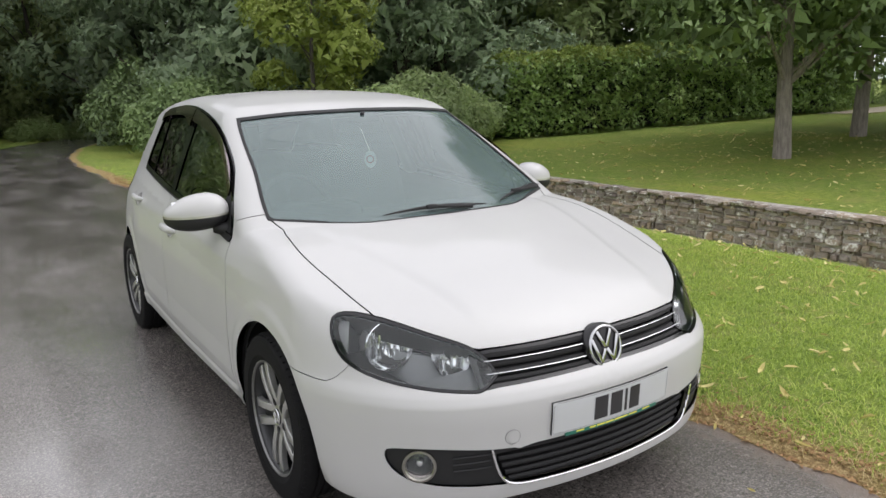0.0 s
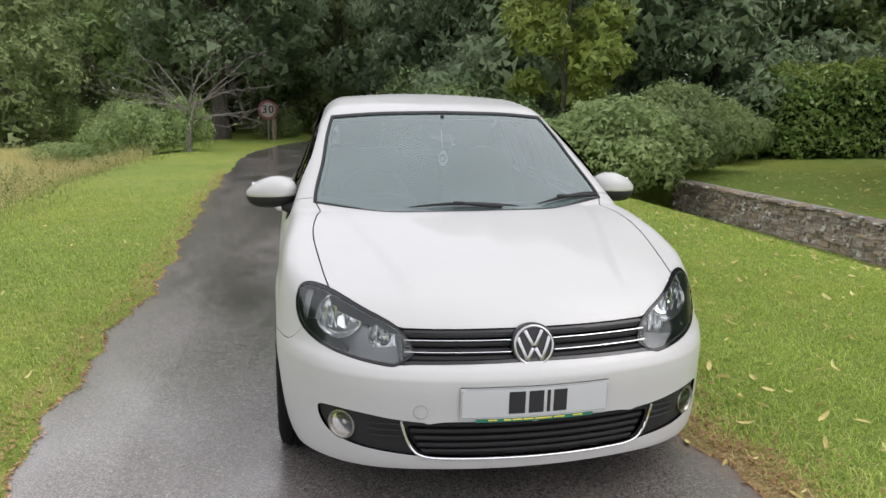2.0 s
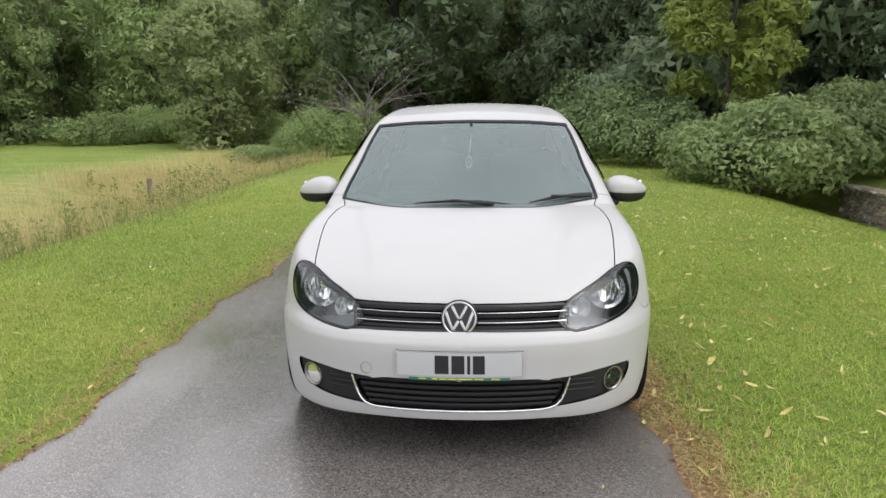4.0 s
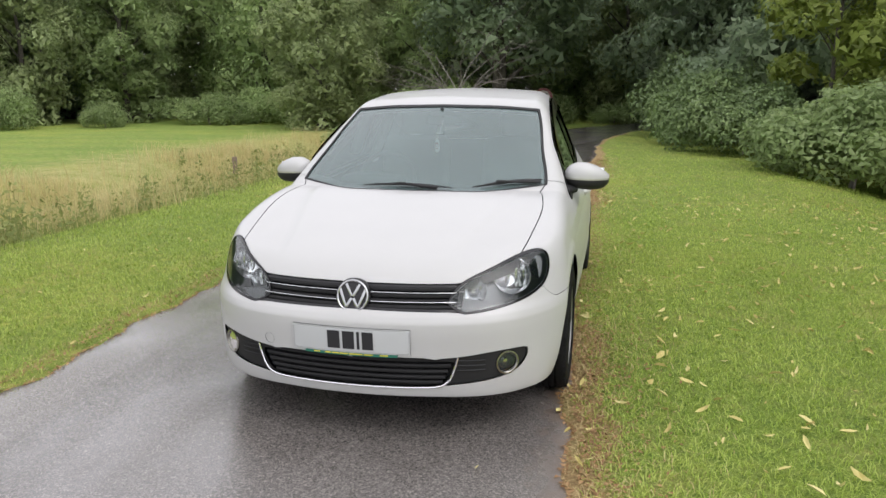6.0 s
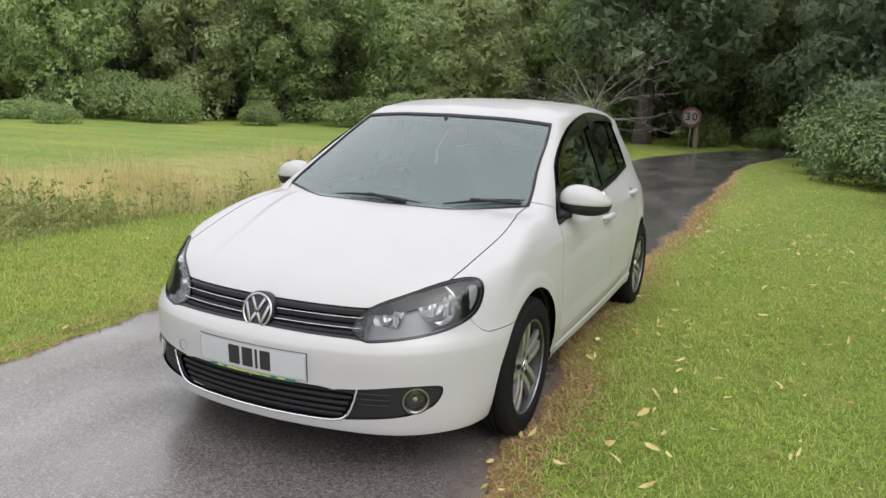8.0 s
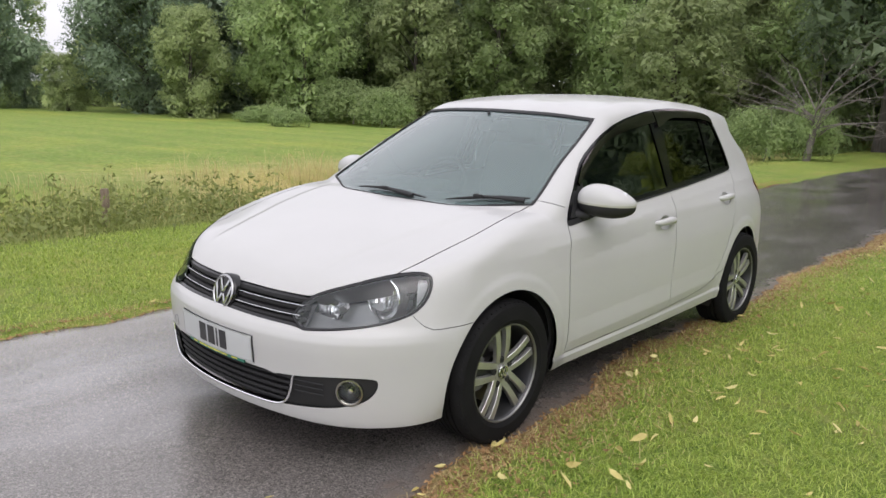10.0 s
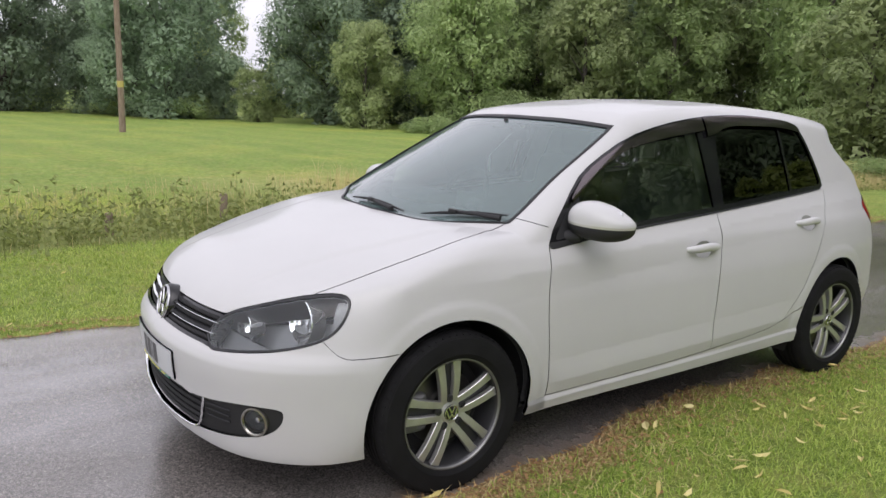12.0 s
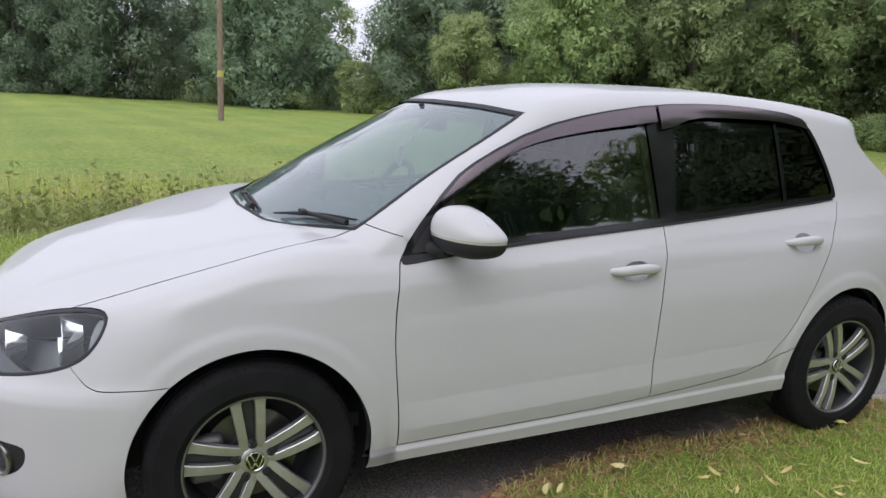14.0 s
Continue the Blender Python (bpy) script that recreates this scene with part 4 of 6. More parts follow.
def clipped_ball():
    rng = np.random.default_rng(51)
    t = thing("topiary_ball", None, "clipped round green topiary ball on the far lawn", "topiary", "clipped balls")
    n = 4500
    d = rng.normal(0, 1, (n, 3))
    d /= np.linalg.norm(d, axis=1, keepdims=True)
    v, f = leaf_cloud(rng, d * rng.uniform(.9, 1.02, (n, 1)) + np.array([0, 0, .85]), d, .045, .4)
    v[:, 2] = np.maximum(v[:, 2], 0)
    mesh_ob("foliage", v, f, LEAF_HEDGE, t, smooth=False)
    one = bmesh.new()
    tube([(0, 0, -.1), (0, 0, .8)], [.06, .04], 8, one)
    part("stem", one, BARK, t)
    return t


ball = clipped_ball()
stand(ball, 27.0, 15.0, 0, .45)
for x, y, s in ((28.4, 15.1, .68), (30.6, 15.6, .72), (29.5, 17, .6), (32.5, 15.5, .7)):
    stand_copy(ball, x, y, 40 * x, s)


def garden_path():
    ys = np.linspace(0, 30, 31)
    v = [(24 + .9 * y * .4 + s * 0.0, 13.2 - 0.0 * y + (s - .5) * 1.6 - .25 * y * .1, 0) for y in ys for s in (0, 1)]
    v = [(x, y, float(ground_z(x, y)) + .03) for x, y, _ in v]
    f = [(2 * i, 2 * i + 2, 2 * i + 3, 2 * i + 1) for i in range(30)]
    tagged(mesh_ob("garden_path", v, f, plain("pale_gravel", (0.46, 0.40, 0.31), 0.95, spread=.25, scale=40)), "pale gravel garden path beyond the lawn", "path", kind="structure")


garden_path()


# ---- meadow side: rough grass, posts, pole ----
def blades(rng, x, y, height, width, lean, base=None):
    """Single bent blades of grass as slim triangles pairs."""
    n = len(x)
    z = ground_z(x, y) if base is None else base
    a = rng.uniform(0, 2 * math.pi, n)
    d = np.stack([np.cos(a), np.sin(a), 0 * a], -1)
    side = np.stack([-np.sin(a), np.cos(a), 0 * a], -1)
    p = np.stack([x, y, z - .01], -1)
    h = height * rng.uniform(.55, 1.25, n)
    mid = p + d * (h * lean * .35)[:, None] + np.array([0, 0, 1]) * (h * .6)[:, None]
    tip = p + d * (h * lean)[:, None] + np.array([0, 0, 1]) * (h * (1 - .25 * lean))[:, None]
    wv = side * (width * rng.uniform(.7, 1.3, n))[:, None]
    v = np.stack([p - wv, p + wv, mid + wv * .7, tip, mid - wv * .7], 1).reshape(-1, 3)
    i = np.arange(n)[:, None] * 5
    return v, (i + np.array([[0, 1, 2, 4]])).tolist() + (i + np.array([[4, 2, 3]])).tolist()


def scatter(name, mat, label, category, n, xr, yr, height, width, lean, seed, keep=None):
    rng = np.random.default_rng(seed)
    x, y = rng.uniform(*xr, n), rng.uniform(*yr, n)
    if keep is not None:
        k = keep(x, y, rng.random(n))
        x, y = x[k], y[k]
    v, f = blades(rng, x, y, height(x, y) if callable(height) else height, width, lean)
    return tagged(mesh_ob(name, v, f, mat, smooth=False), label, category, kind="stuff")


off_road = road_edge
patchy = lambda x, y, r: r < .5 + .5 * np.sin(1.9 * x + .8 * y) * np.sin(1.1 * y - .7 * x) + .35
fade = lambda v, a, b: 1 - step(a, b, v)
scatter("verge_grass", BLADE, "short green grass on the bank", "grass", 190000, (.65, 5.4), (-1.6, 7.5), .042, .0025, .9, 61, lambda x, y, r: (off_road(x, y) > -.01 + .20 * r * r) & (r < (1.2 - .20 * (x - .9)) * fade(y, 4, 7.5)))
scatter("verge_grass", BLADE, "short green grass on the bank", "grass", 34000, (.5, 6.6), (4, 20), .050, .0050, .9, 62, lambda x, y, r: (off_road(x, y) > .05 + .2 * r) & (r < fade(y, 9, 20) * step(4, 7, y)))
scatter("verge_grass", BLADE, "short green grass on the roadside verge", "grass", 85000, (-4.9, -1.7), (-1.8, 13), .048, .0036, .9, 63, lambda x, y, r: (off_road(x, y) > -.05 + .10 * r) & (r < fade(y, 3, 13)))
scatter("verge_grass", STRAW, "dry yellow grass along the edge of the drive", "grass", 26000, (.45, 1.7), (-1.8, 14), .050, .0017, 1.5, 64, lambda x, y, r: (off_road(x, y) > -.04) & (off_road(x, y) < .10 + .55 * r * r))
scatter("verge_grass", STRAW, "dry yellow grass along the edge of the drive", "grass", 6000, (-2.9, -1.7), (-1.6, 12), .036, .0028, 1.3, 65, lambda x, y, r: (off_road(x, y) > -.05) & (off_road(x, y) < .06 + .25 * r * r))
ditch = lambda x, y: 1 - np.clip(np.abs(x + 6.1 + .35 * np.sin(.6 * y)) / 2.2, 0, 1) ** 2
clumps = lambda x, y: .55 + .45 * np.sin(1.3 * y + .8 * x) * np.sin(.7 * y - 1.9 * x + 1)
scatter("rough_grass", WEED, "long rough green grass along the ditch", "grass", 32000, (-8.4, -3.9), (-5, 19), lambda x, y: .07 + .17 * clumps(x, y) * ditch(x, y), .0045, .8, 66, lambda x, y, r: r < ditch(x, y) ** .6 * (1 - .65 * step(3, 6, y)))
scatter("rough_grass", DITCHSTRAW, "dry straw-coloured grass stems along the ditch", "grass", 32000, (-9.0, -4.3), (-5, 19), lambda x, y: .12 + .40 * clumps(y, x) * step(.5, 6, y) + .10 * clumps(x, y), .0034, .5, 67, lambda x, y, r: r < ditch(x + .8, y) * (.40 + .55 * step(2, 7, y) * (np.sin(.9 * y + .5 * x) > -.3)))


scatter("tall_straw", DITCHSTRAW, "tall pale grass stalks standing out of the weeds", "grass", 900, (-7.4, -5.6), (-4, 14), .62, .0028, .5, 68, lambda x, y, r: (r < .75 * (np.sin(2.1 * y + 1.2) * np.sin(.9 * y) > .45) + .05))


def weeds():
    rng = np.random.default_rng(71)
    n = 720
    y = np.where(rng.random(n) < .80, rng.uniform(-4.5, 4.5, n), rng.uniform(4.5, 17, n))
    x = -5.75 + rng.normal(0, .62, n) - .35 * np.sin(.6 * y)
    P, N, sv, sf = [], [], bmesh.new(), []
    for a, b in zip(x, y):
        h = rng.uniform(.14, .40) + .26 * (rng.random() < .15)
        g = float(ground_z(a, b))
        k = int(h * 60)
        t = rng.random(k)
        ang = rng.uniform(0, 2 * math.pi, k)
        r = .10 * (1 - .6 * t) + .02
        P.append(np.stack([a + r * np.cos(ang), b + r * np.sin(ang), g + .05 + h * t], -1))
        N.append(np.stack([np.cos(ang), np.sin(ang), np.full(k, .9)], -1))
        tube([(a, b, g - .02), (a + rng.normal(0, .03), b + rng.normal(0, .03), g + h)], [.005, .002], 4, sv)
    v, f = leaf_cloud(rng, np.concatenate(P), np.concatenate(N), .040, .4, .3)
    me = bpy.data.meshes.new("t")
    sv.to_mesh(me)
    sv.free()
    n0 = len(v)
    v = np.concatenate([v, np.array([q.co[:] for q in me.vertices])])
    faces = f.tolist() + [[i + n0 for i in p.vertices] for p in me.polygons]
    tagged(mesh_ob("weeds", v, faces, WEED, smooth=False), "nettles and tall weeds along the ditch", "weeds", kind="stuff")


weeds()


def fallen_leaves():
    rng = np.random.default_rng(81)
    out_v, out_f = [], []
    for n, xr, yr, size in ((850, (.8, 4.8), (-1.6, 8), .033), (90, (-3.8, -1.9), (-1, 8), .024), (900, (7.3, 17), (0, 13), .045), (24, (-1.9, .9), (-1.5, 3), .018)):
        for _ in range(n):
            x, y = rng.uniform(*xr), rng.uniform(*yr)
            on_road = off_road(x, y) < 0
            z = .012 if on_road else float(ground_z(x, y)) + .035
            if on_road and rng.random() < .6:
                continue
            s = size * rng.uniform(.5, 1.4)
            m = Matrix.LocRotScale((x, y, z), Euler((rng.normal(0, .35), rng.normal(0, .35), rng.uniform(0, 6.28))), (s, s * rng.uniform(.35, .8), s))
            n0 = len(out_v)
            c = rng.uniform(-.3, .5)
            for q in ((-1, 0, c), (-.45, -.5, .1), (.35, -.42, .05), (1, 0, c), (.35, .42, .12), (-.45, .5, .1), (0, 0, -.12)):
                out_v.append(tuple(m @ Vector(q)))
            for k in range(6):
                out_f.append((n0 + k, n0 + (k + 1) % 6, n0 + 6))
    tagged(mesh_ob("fallen_leaves", out_v, out_f, FALLEN, smooth=False), "pale yellow fallen leaves scattered on the turf", "leaves", kind="stuff")


fallen_leaves()


def leaf_litter():
    """Brown scraps washed against the edges of the drive."""
    rng = np.random.default_rng(83)
    n = 20000
    y = rng.uniform(-1.8, 14, n) ** 1.0
    right = rng.random(n) < .72
    d = np.abs(rng.normal(0, 1, n)) * np.where(right, .16, .07) - .07
    x = road_mid(y) + np.where(right, road_half(y) + edge_wave(y, 1.0) + d, -road_half(y) - edge_wave(y, 4.0) - d)
    z = np.where(d < 0, .006, np.maximum(ground_z(x, y), 0) + .010)
    N = np.tile([0, 0, 1.0], (n, 1))
    v, f = leaf_cloud(rng, np.stack([x, y, z], -1), N, .014, .3)
    tagged(mesh_ob("leaf_litter", v, f, LITTER, smooth=False), "brown leaf litter along the edges of the drive", "leaves", kind="stuff")


leaf_litter()


def fence_post(i, x, y, h, lean):
    bm = bmesh.new()
    tube([(0, 0, -.3), (0, 0, h * .5), (.0, .0, h - .03), (0, 0, h)], [.052, .050, .050, .040], 10, bm)
    p = part("fence_post", bm, TIMBER)
    tagged(p, "short weathered grey timber fence post in the ditch", "post", "fence posts")
    p.matrix_world = Matrix.Translation((x, y, float(ground_z(x, y)) - .12)) @ Euler((lean, lean * .6, i)).to_matrix().to_4x4()


for i, (x, y, h) in enumerate(((-6.2, .94, .50), (-6.2, 2.27, .66), (-6.2, 10.6, .63))):
    fence_post(i, x, y, h, .04 * math.sin(3 * i))


def utility_pole():
    t = thing("utility_pole", None, "tall brown timber utility pole in the meadow", "pole")
    bm = bmesh.new()
    tube([(0, 0, -.5), (0, 0, 2), (0, 0, 5), (0, 0, 9)], [.115, .108, .095, .08], 14, bm)
    part("pole", bm, TIMBER, t)
    part("tag", lathe([(.112, 1.55), (.114, 1.56), (.113, 1.76), (.110, 1.77)], 20, "z"), plain("yellow_tag", (0.42, 0.36, 0.10), 0.6), t, "faded yellow band")
    part("crossarm", box(.12, 1.4, .12, (0, 0, 8.55), .01), TIMBER, t)
    for s in (-1, 1):
        bm = bmesh.new()
        far = (s * 4, s * 60, 7.4)
        tube([(far[0] * u, far[1] * u, 8.7 + (far[2] - 8.7) * u - 1.6 * 4 * u * (1 - u) * .5) for u in np.linspace(0, 1, 14)], .018, 5, bm)
        part("cable", bm, BLACK, t)
    stand(t, -25.7, 4.9)


utility_pole()


def speed_sign():
    t = thing("speed_sign", None, "round red and white speed limit sign reading 30 on a post", "road sign")
    # white and red darkened: the trees' shade is put into the sign's colours
    white, red = plain("sign_white_shaded", (0.30, 0.28, 0.25), 0.5), plain("sign_red_shaded", (0.15, 0.03, 0.03), 0.5)
    part("post", tube([(0, .04, -.4), (0, .04, 1.35)], .032, 10, bmesh.new()), plain("galvanised", (0.20, 0.19, 0.17), 0.6, 0.4), t)
    part("stump", tube([(.22, .22, -.3), (.22, .22, .85)], [.11, .10], 12, bmesh.new()), TIMBER, t, "sawn timber post behind the sign")
    face = part("plate", lathe([(.37, .012), (.37, 0), (.0, 0)], 48, "y", Matrix.Translation((0, 0, 1.15))), white, t)
    part("rim", lathe([(.372, -.004), (.275, -.004)], 48, "y", Matrix.Translation((0, 0, 1.15))), red, face)
    for ch, dx in (("3", -.125), ("0", .125)):
        c = bpy.data.curves.new("digit", "FONT")
        c.body, c.size, c.align_x, c.align_y, c.extrude, c.offset = ch, .40, "CENTER", "CENTER", .002, .012
        tmp = new("digit", c)
        me = bpy.data.meshes.new_from_object(tmp.evaluated_get(bpy.context.evaluated_depsgraph_get()))
        bpy.data.objects.remove(tmp)
        me.materials.clear()
        me.materials.append(plain("sign_black", (0.02, 0.02, 0.02), 0.5))
        d = new("digit", me)
        d.parent = face
        d.matrix_basis = Matrix.Translation((dx, -.006, 1.15)) @ Matrix.Rotation(radians(90), 4, "X")
    stand(t, -1.9, 27.9, 4)


speed_sign()

# ---- panels cut from the car's form ----
def body_grid():
    phi = np.radians(np.concatenate([np.linspace(-90, -24, 62), np.linspace(-24, -11, 46)[1:], np.linspace(-11, 1, 26)[1:], np.linspace(1, 90, 99)[1:]]))
    front = np.radians(np.linspace(89.5, 1.2, 84))
    rear = np.radians(np.linspace(1.2, 89.5, 40))
    rows = []
    for a in front:
        d = np.stack([np.cos(phi) * np.cos(a), np.full_like(phi, -np.sin(a)), np.sin(phi) * np.cos(a)], -1)
        rows.append((np.tile([0, .95, .60], (len(phi), 1)), d))
    for y in np.linspace(.95, 3.4, 205):
        d = np.stack([np.cos(phi), 0 * phi, np.sin(phi)], -1)
        rows.append((np.tile([0, y, .60], (len(phi), 1)), d))
    for a in rear:
        d = np.stack([np.cos(phi) * np.cos(a), np.full_like(phi, np.sin(a)), np.sin(phi) * np.cos(a)], -1)
        rows.append((np.tile([0, 3.4, .60], (len(phi), 1)), d))
    V = on_body(np.stack([r[0] for r in rows]), np.stack([r[1] for r in rows]))
    V[:, -1, 0] = 0
    n, m = V.shape[:2]
    idx = np.arange(n * m).reshape(n, m)
    Q = np.stack([idx[:-1, :-1], idx[:-1, 1:], idx[1:, 1:], idx[1:, :-1]], -1).reshape(-1, 4)
    return V.reshape(-1, 3), Q


GRID_V, GRID_Q = body_grid()


def cut(*tests):
    """The piece of the body's skin where every test is below nought, with clean edges."""
    V = [GRID_V]
    quads, polys = GRID_Q, []
    nv = len(GRID_V)
    values = [t(GRID_V) for t in tests]
    for k, t in enumerate(tests):
        allv = np.concatenate(V)
        d = values[k] if len(V) == 1 else t(allv)
        s = d[quads] < 0
        cnt = s.sum(1)
        mixed_q = quads[(cnt > 0) & (cnt < 4)].tolist()
        quads = quads[cnt == 4]
        todo = mixed_q + polys
        polys, made, extra = [], {}, []
        for f in todo:
            out = []
            for i in range(len(f)):
                a, b = f[i], f[(i + 1) % len(f)]
                da, db = d[a], d[b]
                if da < 0:
                    out.append(a)
                if (da < 0) != (db < 0):
                    key = (min(a, b), max(a, b))
                    if key not in made:
                        w = da / (da - db)
                        extra.append(allv[a] * (1 - w) + allv[b] * w)
                        made[key] = nv + len(extra) - 1
                    out.append(made[key])
            if len(out) >= 3:
                polys.append(out)
        if extra:
            V.append(np.array(extra))
            nv += len(extra)
    allv = np.concatenate(V)
    faces = [tuple(q) for q in quads.tolist()] + [tuple(p) for p in polys]
    used = np.unique(np.fromiter((i for f in faces for i in f), int))
    back = np.full(len(allv), -1)
    back[used] = np.arange(len(used))
    return allv[used], [tuple(back[list(f)].tolist()) for f in faces]


def skin(name, mat, parent, tests, label="", lift=0.0, lip=.014, sides="both", hollow=None):
    """A panel: the cut skin, lifted along its normal, its edges folded inwards."""
    v, f = cut(*tests)
    n = body_normal(v)
    v = v + n * lift
    edges = {}
    for face in f:
        for a, b in zip(face, face[1:] + face[:1]):
            edges[(a, b)] = 1
    rim = [(a, b) for (a, b) in edges if (b, a) not in edges and not (abs(v[a, 0]) < 1e-6 and abs(v[b, 0]) < 1e-6)]
    extra, ids, fl = [], {}, []
    base = len(v)
    out_n = np.zeros((base, 3))
    for a, b in rim:
        out_n[[a, b]] += np.cross(n[a], v[b] - v[a])
    for a, b in rim:
        for q in (a, b):
            if q not in ids:
                ids[q] = base + len(extra)
                extra += [v[q], v[q] - n[q] * lip]
        fl.append((ids[a] + 1, ids[b] + 1, ids[b], ids[a]))
    nrm = n
    if extra:
        v = np.concatenate([v, np.array(extra)])
        back = np.array(sorted(ids, key=ids.get))
        e = out_n[back] / np.maximum(np.linalg.norm(out_n[back], axis=1, keepdims=True), 1e-9)
        nrm = np.concatenate([n, np.repeat(e, 2, axis=0)])
    f = [tuple(reversed(q)) for q in f] + [tuple(q) for q in fl]
    obs = []
    flip = lambda vv, ff: (vv * np.array([-1, 1, 1]), [tuple(reversed(q)) for q in ff])
    if sides == "joined":
        v2, f2 = flip(v, f)
        n0 = len(v)
        weld = {i: i for i in range(base) if abs(v[i, 0]) < 1e-6}
        f2 = [tuple(weld.get(i, i + n0) if i in weld else i + n0 for i in q) for q in f2]
        obs.append(mesh_ob(name, np.concatenate([v, v2]), f + f2, mat, parent, label))
        set_normals(obs[0], np.concatenate([nrm, nrm * np.array([-1, 1, 1])]))
    else:
        obs.append(mesh_ob(name, v, f, mat, parent, label))
        set_normals(obs[0], nrm)
        if sides == "both":
            obs.append(mesh_ob(name, *flip(v, f), mat, parent, label))
            set_normals(obs[1], nrm * np.array([-1, 1, 1]))
    return obs


def set_normals(ob, nrm):
    """Shades a panel by the form's own normals, so that reflections run smoothly."""
    ob.data.normals_split_custom_set_from_vertices([tuple(q) for q in nrm.tolist()])


def outline(points, plane="yz", grow=0.0, smooth=2):
    """A test from a closed outline in the side view (yz), the front view (xz), the top view (xy) or round the nose (tz)."""
    P = np.array(points, float)
    for _ in range(smooth):
        Q = np.roll(P, -1, 0)
        P = np.stack([.75 * P + .25 * Q, .25 * P + .75 * Q], 1).reshape(-1, 2)
    A, B = P, np.roll(P, -1, 0)

    def test(v):
        q = flat(v, plane)
        out = np.full(len(q), 1.0)
        lo, hi = P.min(0) - .05, P.max(0) + .05
        near = np.where(((q > lo) & (q < hi)).all(1))[0]
        if len(near) == 0:
            return out
        c = q[near][:, None]
        ab = (B - A)[None]
        t = np.clip(((c - A) * ab).sum(-1) / (ab ** 2).sum(-1), 0, 1)
        dist = np.sqrt((((c - A) - ab * t[..., None]) ** 2).sum(-1)).min(1)
        cross = (A[None, :, 1] > c[..., 1]) != (B[None, :, 1] > c[..., 1])
        den = np.where(B[:, 1] == A[:, 1], 1e-12, B[:, 1] - A[:, 1])
        xi = A[None, :, 0] + (c[..., 1] - A[None, :, 1]) * (B - A)[None, :, 0] / den
        inside = ((cross & (c[..., 0] < xi)).sum(1) % 2) == 1
        out[near] = np.where(inside, -dist, dist) - grow
        return out
    return test


def flat(v, plane):
    if plane == "yz":
        return v[:, 1:]
    if plane == "xz":
        return np.stack([np.abs(v[:, 0]), v[:, 2]], -1)
    if plane == "xy":
        return np.abs(v[:, :2])
    return np.stack([np.arctan2(np.abs(v[:, 0]), 1.2 - v[:, 1]) * 1.1, v[:, 2]], -1)


def no(test):
    return lambda v: -test(v)


def line(f, plane="yz", gap=.0016, side=1):
    """Below nought where the second coordinate lies under f(first), short of the gap."""
    return lambda v: side * (flat(v, plane)[:, 1] - f(flat(v, plane)[:, 0])) + gap


def upright(f, gap=.0016, side=1):
    """Below nought where y lies before f(z)."""
    return lambda v: side * (v[:, 1] - f(v[:, 2])) + gap


def arch_test(ya):
    return lambda v: np.where(np.abs(v[:, 0]) > .45, ARCH - .012 - np.hypot(v[:, 1] - ya, v[:, 2] - HUB_Z), -1)


TZ = lambda deg, z: (math.radians(deg) * 1.1, z)
HEADLAMP = [TZ(20.0, .609), TZ(20.2, .619), TZ(21.6, .665), TZ(24.4, .700), TZ(28.6, .728), TZ(36.2, .769), TZ(42.6, .788), TZ(46.2, .789), TZ(47.8, .772), TZ(47.3, .715), TZ(45.4, .662), TZ(42.4, .630),
            TZ(37.2, .603), TZ(30.7, .585), TZ(24.3, .573), TZ(22.6, .573)]
FOGPOD = [TZ(15.0, .254), TZ(26.4, .272), TZ(31.0, .283), TZ(35.0, .304), TZ(37.4, .345), TZ(37.9, .395), TZ(36.5, .406), TZ(29.4, .408), TZ(22.0, .391), TZ(16.0, .384)]
LOWGRILLE = [(-.1, .394), (.450, .388), (.424, .305), (.392, .267), (.335, .255), (-.1, .250)]
GRILLE = [(-.1, .681), (.42, .683), (.462, .676), (.452, .576), (.41, .580), (-.1, .586)]
DLO = [(1.343, .897), (1.385, .970), (1.552, 1.135), (1.683, 1.213), (1.915, 1.315), (2.178, 1.374), (2.494, 1.414), (2.812, 1.425), (3.084, 1.415), (3.300, 1.394), (3.362, 1.352), (3.402, 1.275), (3.438, 1.165), (3.455, 1.062),
       (3.433, 1.043), (2.873, 1.010), (2.392, .979), (1.745, .936), (1.37, .899)]
SCREEN_SIDE = curve([.94, .975, 1.014, 1.156, 1.264, 1.355, 1.42], [.702, .692, .686, .640, .612, .578, .545])
SCREEN_TOP = curve([0, .3, .57, .8], [1.384, 1.378, 1.358, 1.33])
COWL_Y = curve([0, .33, .55, .68, .80], [.990, 1.018, 1.140, 1.222, 1.32])
HOOD_X = curve([.40, .55, .85, 1.07, 1.15, 1.22], [.668, .688, .712, .690, .672, .690])
HOOD_FRONT = curve([0, .2, .43, .48], [.683, .683, .685, .700])
BUMPER_Z = curve([.30, .40, .426, .468, .637, .9], [.628, .628, .598, .581, .586, .60])
DOOR_F = curve([.25, .29, .666, .89, .95], [1.338, 1.338, 1.312, 1.335, 1.375])
DOOR_M = curve([.30, .438, .658, .884, .982, 1.05, 1.42], [2.365, 2.353, 2.362, 2.396, 2.412, 2.43, 2.49])
DOOR_R = curve([.359, .404, .526, .687, .888, 1.021, 1.06], [2.894, 2.950, 3.080, 3.190, 3.335, 3.447, 3.47])
SEAM_A = lambda y: 1.005 - .30 * (y - 1.25)


def all_of(tests, grow=0.0):
    return lambda v: np.max([t(v) for t in tests], 0) - grow


def gap(t, g=.0015):
    return lambda v: t(v) + g


